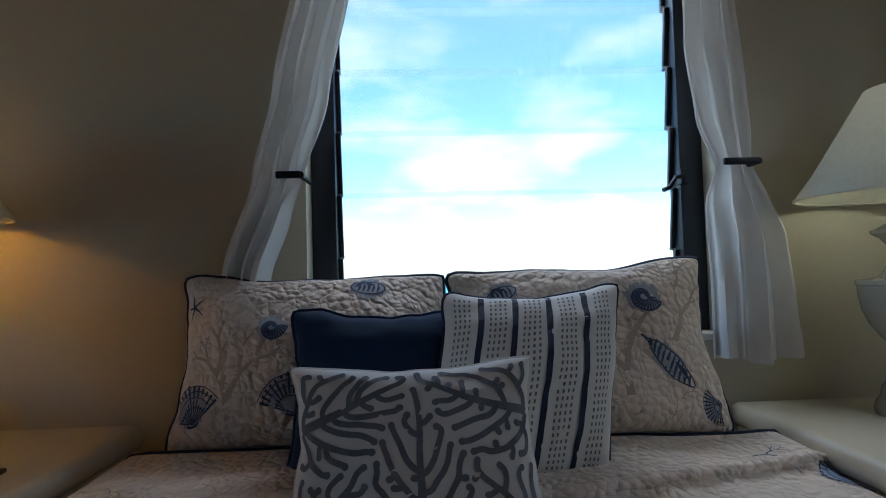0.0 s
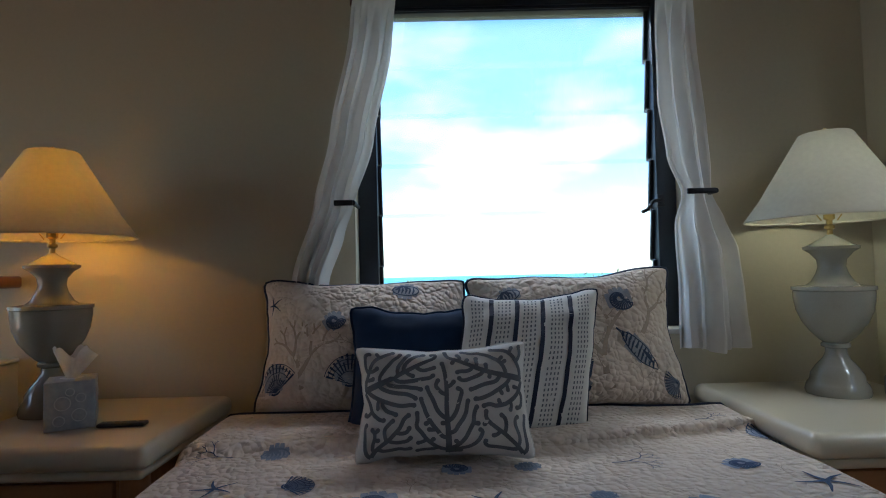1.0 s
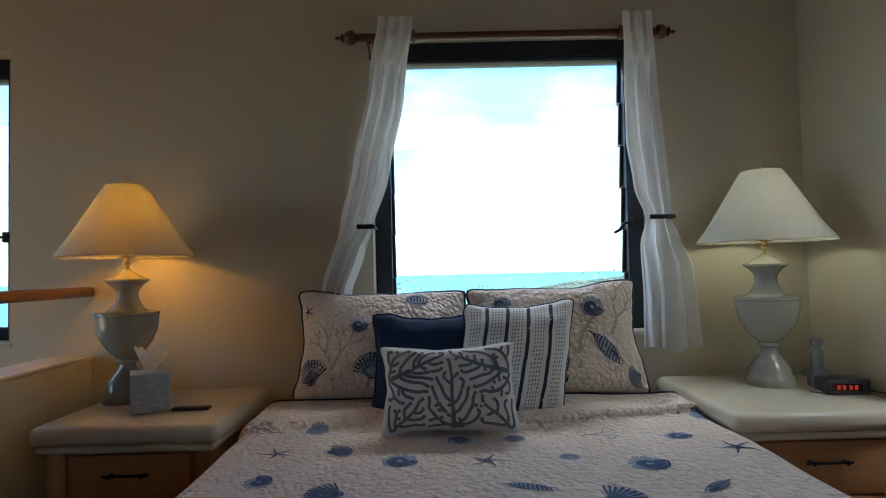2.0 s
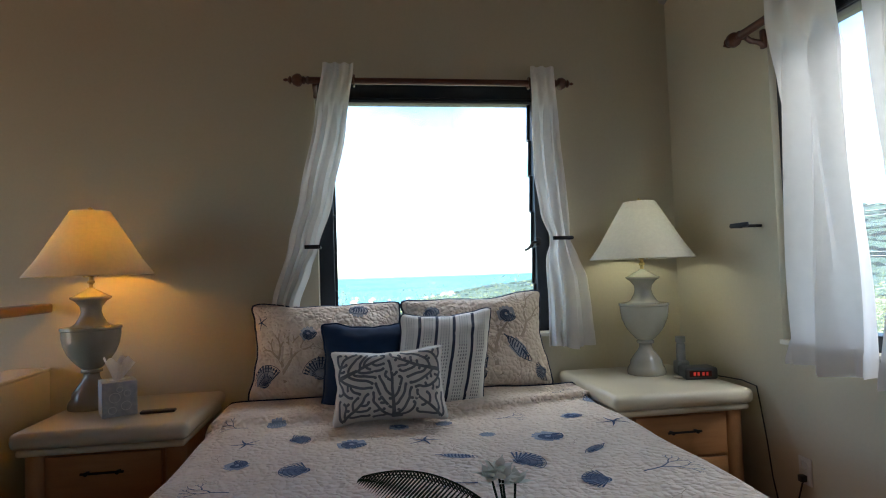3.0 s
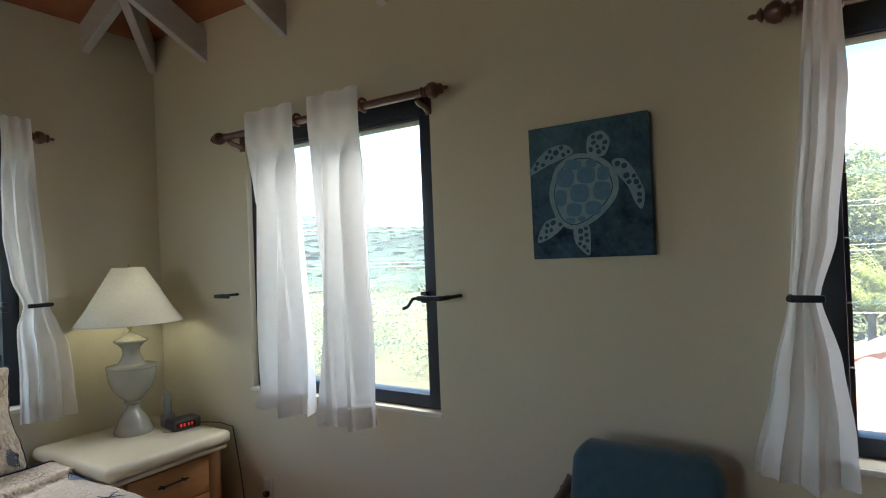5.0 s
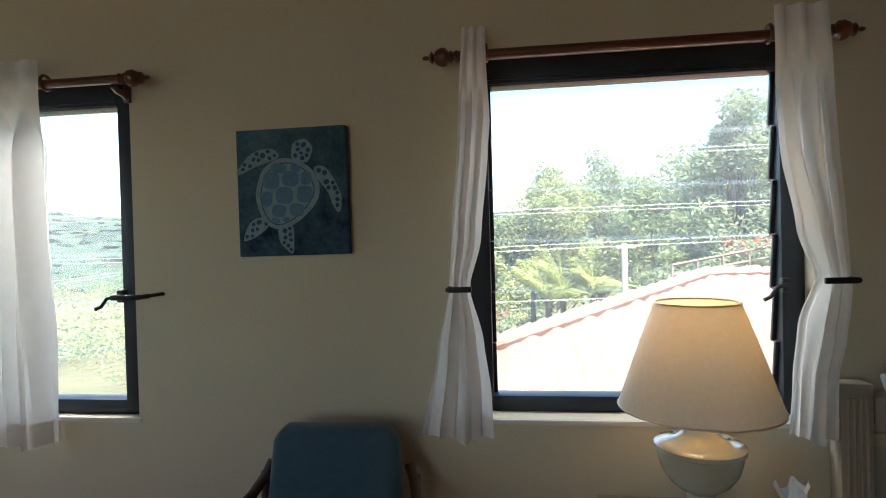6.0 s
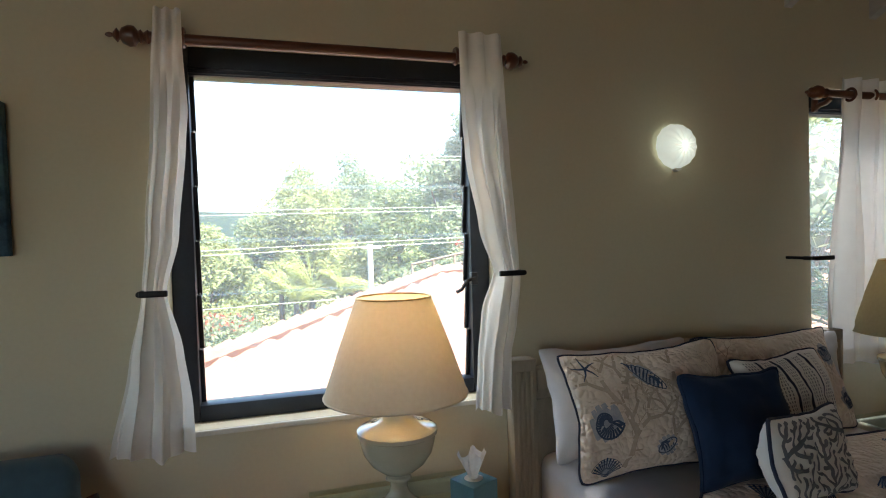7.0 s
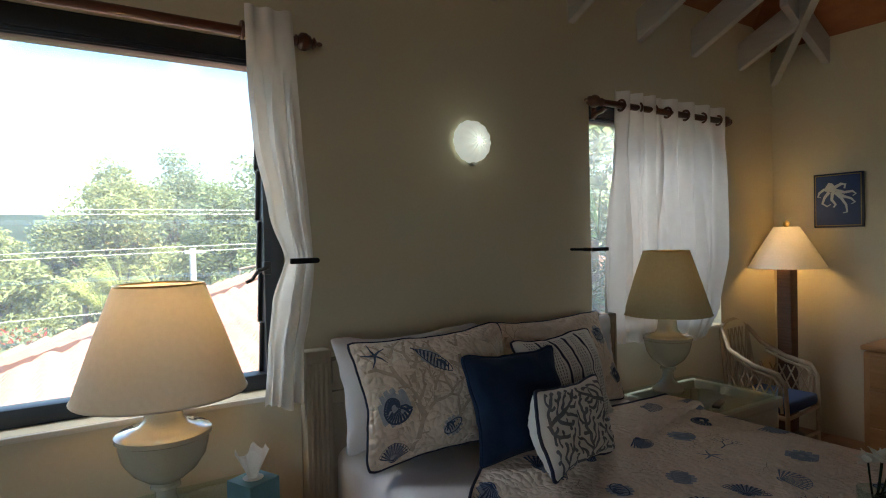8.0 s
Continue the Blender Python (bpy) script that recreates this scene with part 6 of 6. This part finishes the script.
def leaf_cloud(bm, rnd, cx, cy, cz, rx, ry, rz, n, size, mats=1):
    for _ in range(n):
        v = Vector((rnd.gauss(0, 1), rnd.gauss(0, 1), rnd.gauss(0, 1))).normalized() * (rnd.random() ** 0.35)
        p = Vector((cx + v.x * rx, cy + v.y * ry, cz + v.z * rz))
        d = Vector((rnd.gauss(0, 1), rnd.gauss(0, 1), rnd.gauss(0, 0.7))).normalized()
        e = d.cross(Vector((rnd.gauss(0, 1), rnd.gauss(0, 1), rnd.gauss(0, 1)))).normalized()
        s = size * rnd.uniform(0.6, 1.4)
        f = bm.faces.new([bm.verts.new(p + q) for q in (d * s, e * s * 0.38, d * -s, e * -s * 0.38)])
        f.material_index = rnd.randrange(mats)


def tree_mesh(seed, h, spread, clumps, leaves, size, mat, loose=False):
    rnd = random.Random(seed)
    trunk, crown = bmesh.new(), bmesh.new()
    bend = rnd.uniform(-0.4, 0.4)
    spine = [(bend * (q ** 2), 0.2 * math.sin(3 * q), h * 0.75 * q) for q in [i / 7 for i in range(8)]]
    tube(spine, lambda q: 0.03 * h * (1 - 0.7 * q) * 0.8, 8, trunk)
    for k in range(clumps):
        a = rnd.uniform(0, 6.28)
        q = rnd.uniform(0.35, 1.0)
        rr = spread * rnd.uniform(0.25, 1.0) * math.sin(math.pi * min(q * 0.75 + 0.2, 1))
        cx, cy, cz = bend * q + rr * math.cos(a), rr * math.sin(a), h * q * rnd.uniform(0.85, 1.02)
        i = min(int(q * 5), 7)
        tube([spine[i], ((spine[i][0] + cx) / 2, (spine[i][1] + cy) / 2, (spine[i][2] + cz) / 2 + 0.1), (cx, cy, cz)], lambda t: 0.008 * h * (1 - 0.75 * t), 5, trunk)
        s = spread * rnd.uniform(0.22, 0.42)
        leaf_cloud(crown, rnd, cx, cy, cz, s, s, s * 0.75, leaves, size)
    return trunk, crown


def tree(name, x, y, z, h, spread, clumps, leaves, size, mat, seed, label):
    t = thing(name, label, "tree", Matrix.Translation((x, y, z)), "trees outside")
    tr, cr = tree_mesh(seed, h, spread, clumps, leaves, size, mat)
    part("trunk", tr, BARK, t)
    part("crown", cr, mat, t, smooth=False)
    return t


def polar(phi, d):
    return -0.6 + d * math.sin(radians(phi)), -1.9 + d * math.cos(radians(phi))


rnd = random.Random(77)
# (bearing, distance, height of the top over the eye in degrees, spread)
for i, (phi, d, top, spread, k) in enumerate(((82, 34, 0.6, 3.6, 0), (86, 30, 0.6, 3.2, 2), (90, 36, 1.6, 3.6, 1), (95, 34, 6.6, 3.8, 2), (99.5, 38, 8.4, 3.8, 1), (104, 32, 5.6, 3.0, 0), (108, 36, 6.2, 3.6, 1),
                                              (111, 24, 13.5, 3.0, 1), (118, 30, 9.0, 3.4, 0), (124, 26, 12, 3.2, 1), (131, 24, 10, 3.0, 1), (138, 20, 13, 3.0, 1), (76, 40, 1.8, 3.8, 2), (70, 46, 2.0, 4, 0), (112, 30, 7.0, 3, 2))):
    x, y = polar(phi, d)
    z = -5.0
    h = 1.6 + d * math.tan(radians(top)) - z
    tree("tree", x, y, z, h, spread, 46, 420, 0.125, LEAF[k], 100 + i, ("olive-green", "dark green", "bright yellow-green")[k] + " leafy tree beyond the neighbouring roof")
for i, (phi, d, top) in enumerate(((150, 9, 8), (138.5, 9, 15))):
    x, y = polar(phi, d)
    tree("tree", x, y, -3.0, 4.6 + d * math.tan(radians(top)), 1.8, 16, 120, 0.14, LEAF[1], 140 + i, "dark green leafy tree close to the house")


def palm(x, y, z, h, L, n, mat, label, seed):
    rnd = random.Random(seed)
    t = thing("palm_tree", label, "palm tree", Matrix.Translation((x, y, z)), "palms outside")
    part("trunk", tube([(0.1 * math.sin(q * 2), 0, h * q) for q in [i / 8 for i in range(9)]], lambda q: 0.11 - 0.04 * q, 10), BARK, t)
    for k in range(n):
        a, up = k * 2.399 + rnd.uniform(-0.2, 0.2), 0.35 + 1.15 * ((k * 0.618) % 1.0)
        size = L * rnd.uniform(0.75, 1.1)
        bm, prev = bmesh.new(), None
        for i in range(25):
            q = i / 24
            r = size * (q * math.cos(up) * 0.9 + 0.14 * q * q)
            zz = h + size * (q * math.sin(up) - 0.62 * q ** 2.4 * (0.35 + 0.5 * math.cos(up)))
            p = Vector((r * math.cos(a), r * math.sin(a), zz))
            if prev is not None:
                tube([prev, p], 0.012 * (1.2 - q), 4, bm)
            w = size * 0.26 * math.sin(math.pi * (0.10 + 0.84 * q)) * rnd.uniform(0.8, 1.15)
            for s in (-1, 1):
                b = a + s * rnd.uniform(0.6, 0.95)
                tip = p + Vector((w * math.cos(b), w * math.sin(b), w * rnd.uniform(-0.35, 0.15)))
                sd = Vector((math.cos(a), math.sin(a), 0)) * 0.016 * size
                if i > 2:
                    bm.faces.new([bm.verts.new(v) for v in (p, p + (tip - p) * 0.5 + sd, tip, p + (tip - p) * 0.5 - sd)])
            prev = p
        part("frond", bm, mat, t, smooth=False)
    return t


PALM = material("palm_frond", (0.36, 0.38, 0.12), (0.26, 0.30, 0.09), rough=0.5, scale=1, fine=8, bump=0, translucent=0.3)
for phi, d, top, L, s in ((95.5, 17, 0.2, 1.9, 1), (92.6, 18, -1.2, 1.4, 2), (98.4, 16.5, -1.0, 1.5, 3), (94.0, 16, -2.0, 1.3, 4)):
    x, y = polar(phi, d)
    h = 1.5 + d * math.tan(radians(top)) + 3.0 - 0.8 * L
    palm(x, y, -3.0, h, L, 30, PALM, "yellow-green palm beside the neighbouring roof", s)
GREEN_BLADE = material("green_blade", (0.07, 0.15, 0.05), (0.05, 0.10, 0.035), rough=0.4, scale=2, bump=0, translucent=0.25)
for u, h in ((4.45, 4.1), (4.1, 3.4), (4.8, 3.3)):
    q = EW @ Vector((u, 1.5, 0))
    palm(q.x, q.y, -2.6, h, 1.0, 22, GREEN_BLADE, "green palm close outside the curtained window", int(u * 10))

RED_FLOWER = material("red_bracts", (0.50, 0.05, 0.04), (0.36, 0.05, 0.03), rough=0.7, scale=2, bump=0, translucent=0.3)
for phi, d, zc in ((113.0, 14, 1.55), (87.2, 15, -0.15)):
    x, y = polar(phi, d)
    bush = thing("flowering_bush", "leafy bush with red blossom beyond the roof", "bush", Matrix.Translation((x, y, -3.2)), "flowering bushes")
    rnd = random.Random(int(phi))
    stem, leafy, bloom = bmesh.new(), bmesh.new(), bmesh.new()
    for k in range(7):
        a = 0.9 * k
        tip = (0.5 * math.cos(a), 0.5 * math.sin(a), zc + 3.0)
        tube([(0, 0, 0), (0.25 * math.cos(a), 0.25 * math.sin(a), (zc + 3.0) * 0.6), tip], lambda t: 0.03 * (1 - 0.7 * t), 5, stem)
        leaf_cloud(leafy, rnd, tip[0], tip[1], tip[2] - 0.2, 0.5, 0.5, 0.4, 160, 0.07)
        leaf_cloud(bloom, rnd, tip[0], tip[1], tip[2], 0.4, 0.4, 0.25, 22, 0.05)
    part("stems", stem, BARK, bush)
    part("foliage", leafy, LEAF[1], bush, smooth=False)
    part("blossom", bloom, RED_FLOWER, bush, "red blossom", smooth=False)

# scrub and woodland, beyond counting
crownbm = bmesh.new()
rnd = random.Random(5)
for k in range(620):
    phi = rnd.uniform(-32, 142)
    d = 16 + 130 * rnd.random() ** 1.5
    if phi > 84 and d < 15:
        continue
    if phi < 80 and d < 22:
        d += 14
    x, y = d * math.sin(radians(phi)), d * math.cos(radians(phi))
    z = land(d, phi)
    s = rnd.uniform(0.8, 1.7) * (1 + d / 90) * rnd.choice((0.8, 1.0, 1.0, 1.7))
    tall = 1.0 if phi < 60 else 0.8
    leaf_cloud(crownbm, rnd, x, y, z + s * 0.5 * tall, s * 1.2, s * 1.2, s * 0.8 * tall, 260, 0.075 + 0.0013 * d, 3)
blob_bm = bmesh.new()
bmesh.ops.create_icosphere(blob_bm, subdivisions=2, radius=1.0)
blob_bm.verts.index_update()
blob_v, blob_f = [v.co.copy() for v in blob_bm.verts], [[v.index for v in f.verts] for f in blob_bm.faces]
blob_bm.free()
far_v, far_f = [], []
for k in range(1500):
    phi, d = rnd.uniform(-8, 76), 150 + 640 * rnd.random()
    x, y, z = d * math.sin(radians(phi)), d * math.cos(radians(phi)), land(d, phi)
    if z < -36:
        continue
    sx, sz, q = rnd.uniform(4, 9), rnd.uniform(1.6, 3.0), rnd.uniform(0, 50)
    base = len(far_v)
    for v in blob_v:
        n = 1 + 0.45 * noise.noise(v * 1.9 + Vector((q, 0, 0))) + 0.2 * noise.noise(v * 5 + Vector((0, q, 0)))
        far_v.append((x + v.x * sx * n, y + v.y * sx * n, z + 0.8 + v.z * sz * n))
    far_f.extend([base + i for i in f] for f in blob_f)
far_me = bpy.data.meshes.new("far_woodland")
far_me.from_pydata(far_v, [], far_f)
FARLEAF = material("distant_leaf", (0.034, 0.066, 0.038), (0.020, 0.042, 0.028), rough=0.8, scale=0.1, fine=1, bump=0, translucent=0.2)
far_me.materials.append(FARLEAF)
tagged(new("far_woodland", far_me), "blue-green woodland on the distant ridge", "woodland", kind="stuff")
tagged(link_mesh("woodland", crownbm, LEAF, False), "sunlit green scrub and trees covering the slope", "woodland", kind="stuff")

# pale houses of a far village on the shore
HOUSE = material("pale_house", (0.72, 0.70, 0.66), rough=0.8, scale=0.3, rand=0.08)
REDROOF = material("faded_roof", (0.42, 0.30, 0.24), rough=0.8, scale=0.3, rand=0.15)
rnd = random.Random(8)
for k in range(26):
    phi, d = rnd.uniform(-7, 9), rnd.uniform(640, 860)
    x, y = d * math.sin(radians(phi)), d * math.cos(radians(phi))
    z = max(land(d, phi), -37.5)
    hs = thing("house", "small pale house in the far village", "house", Matrix.Translation((x, y, z)) @ Matrix.Rotation(rnd.uniform(0, 3), 4, "Z"), "village houses")
    w, dd, h = rnd.uniform(4.5, 9), rnd.uniform(4, 6), rnd.uniform(2.2, 3.6)
    part("wall", boxm(-w / 2, w / 2, -dd / 2, dd / 2, -2, h, 0), HOUSE, hs, smooth=False)
    bm = bmesh.new()
    v = [bm.verts.new(p) for p in ((-w / 2 - .4, -dd / 2 - .4, h), (w / 2 + .4, -dd / 2 - .4, h), (w / 2 + .4, dd / 2 + .4, h), (-w / 2 - .4, dd / 2 + .4, h), (-w / 4, 0, h + 2), (w / 4, 0, h + 2))]
    for f in ((0, 1, 5, 4), (1, 2, 5), (2, 3, 4, 5), (3, 0, 4), (3, 2, 1, 0)):
        bm.faces.new([v[i] for i in f])
    part("roof", bm, REDROOF, hs, smooth=False)

# neighbouring tiled roof below the garden window
TILE = material("pale_terracotta", (0.235, 0.125, 0.095), (0.17, 0.08, 0.06), rough=0.75, scale=2, fine=25, bump=0.2)
AX, AY, AZ, SL = 7.9, -4.7, 1.03, 0.15
nr = thing("neighbour_roof", "pale terracotta tiled hip roof of the next building", "roof", Matrix.Identity(4))


def slope_tiles(u, v):
    x = 3.6 + (AX - 3.6) * v
    y0 = AY + (AX - x)
    y = y0 + (-15 - y0) * u
    row = (AX - x) / 0.34
    step = 0.09 * (row % 1.0)
    ripple = 0.045 * abs(math.sin(math.pi * y / 0.22))
    return (x, y, AZ - SL * (AX - x) + ripple - step + 0.02)


part("west_slope", sheet(slope_tiles, 520, 76), TILE, nr, smooth=False)
bm = bmesh.new()
vs = [bm.verts.new(p) for p in ((AX, AY, AZ - 0.04), (3.6, AY + AX - 3.6, AZ - SL * (AX - 3.6) - 0.04), (AX + 0.2, AY + 0.9, -1.2))]
bm.faces.new(vs)
part("north_slope", bm, TILE, nr, smooth=False)
bm = bmesh.new()
vs = [bm.verts.new(p) for p in ((AX, AY, AZ - 0.04), (12.2, AY + 0.3, AZ - SL * 4.3 - 0.04), (12.2, -15, AZ - SL * 4.3 - 0.04), (AX, -15, AZ - 0.04))]
bm.faces.new(vs)
part("east_slope", bm, TILE, nr, smooth=False)


def caps(a, b, n, name):
    a, b = Vector(a), Vector(b)
    for i in range(n):
        p, q = a + (b - a) * (i / n), a + (b - a) * ((i + 1.12) / n)
        part(name, tube([p, q + Vector((0, 0, 0.02))], lambda t: 0.075 + 0.02 * t, 8), TILE, nr)


caps((3.6, AY + AX - 3.6, AZ - SL * (AX - 3.6) + 0.03), (AX, AY, AZ + 0.04), 26, "hip_tile")
caps((AX, AY, AZ + 0.04), (AX, -15, AZ + 0.04), 30, "ridge_tile")
part("wall", boxm(4.4, 11.8, -14.6, AY - 0.4, -3.2, AZ - SL * (AX - 3.6) - 0.06, 0), HOUSE, nr, smooth=False)

# service pole and wires
POLE = material("grey_pole", (0.42, 0.40, 0.38), rough=0.8, scale=3)
x, y = polar(101.3, 15)
pl = thing("utility_pole", "grey utility pole behind the neighbouring roof", "utility pole", Matrix.Translation((x, y, 0)))
part("shaft", tube([(0, 0, -4), (0, 0, 1.47)], 0.075, 12), POLE, pl)
part("crossarm", boxm(-0.05, 0.05, -0.28, 0.18, 1.34, 1.42, 0.01), POLE, pl)
WIRE = material("pale_wire", (0.55, 0.55, 0.55), rough=0.5, metal=0.3)
for k, (z0, z1, xx) in enumerate(((1.62, 1.40, 14.2), (1.50, 1.28, 14.3), (2.35, 2.55, 16.0), (2.45, 2.72, 16.1), (0.35, 0.2, 12.5), (4.3, 4.5, 18), (4.2, 4.36, 18.1))):
    wr = thing("overhead_wire", "thin overhead power wire outside the windows", "wire", Matrix.Identity(4), "overhead wires")
    part("strand", tube([(xx, 30, z1 + 0.3), (xx, 12, z1), (xx, 0, (z0 + z1) / 2 - 0.1), (xx, -14, z0 + 0.1)], 0.006, 5), WIRE, wr)
for k, z in enumerate((-0.55, -0.7)):
    wr = thing("overhead_wire", "thin overhead power wire outside the windows", "wire", Matrix.Identity(4), "overhead wires")
    part("strand", tube([(-30, 25.5, z - 0.3), (0, 24, z - 0.25), (14, 22, z + 0.2), (30, 20, z + 0.9)], 0.009, 5), WIRE, wr)
# grey stair rail on the slope behind the roof
sr = thing("timber_rail", "weathered timber stair rail behind the roof ridge", "rail", Matrix.Identity(4))
for dz in (0.0, 0.22):
    a, b = polar(105.5, 13), polar(116, 13.5)
    part("rail", tube([(a[0], a[1], 0.78 + dz), (b[0], b[1], 1.25 + dz)], 0.035, 6), BARK, sr)
for k in range(6):
    q = k / 5
    a, b = polar(105.5, 13), polar(116, 13.5)
    xx, yy, zz = a[0] + (b[0] - a[0]) * q, a[1] + (b[1] - a[1]) * q, 0.78 + 0.47 * q
    part("post", tube([(xx, yy, -4.0), (xx, yy, zz + 0.24)], 0.035, 6), BARK, sr)

# ---------------------------------------------------------------- floor tiles
TS = 0.33
tile_mesh = None
floor_ob = bpy.data.objects["floor"]
for j in range(16):
    for i in range(16):
        x, y = 1.45 - TS * (i + 0.5), Y_S + 0.02 + TS * (j + 0.5)
        if tile_mesh is None:
            tile_mesh = bpy.data.meshes.new("floor_tile")
            b_ = boxm(-TS / 2 + 0.004, TS / 2 - 0.004, -TS / 2 + 0.004, TS / 2 - 0.004, 0.0, 0.006, 0.003, 1)
            b_.to_mesh(tile_mesh)
            b_.free()
            tile_mesh.materials.append(FLOOR)
        t = new("floor_tile", tile_mesh)
        t.location = (x, y, FZ - 0.002)
        t.parent = floor_ob
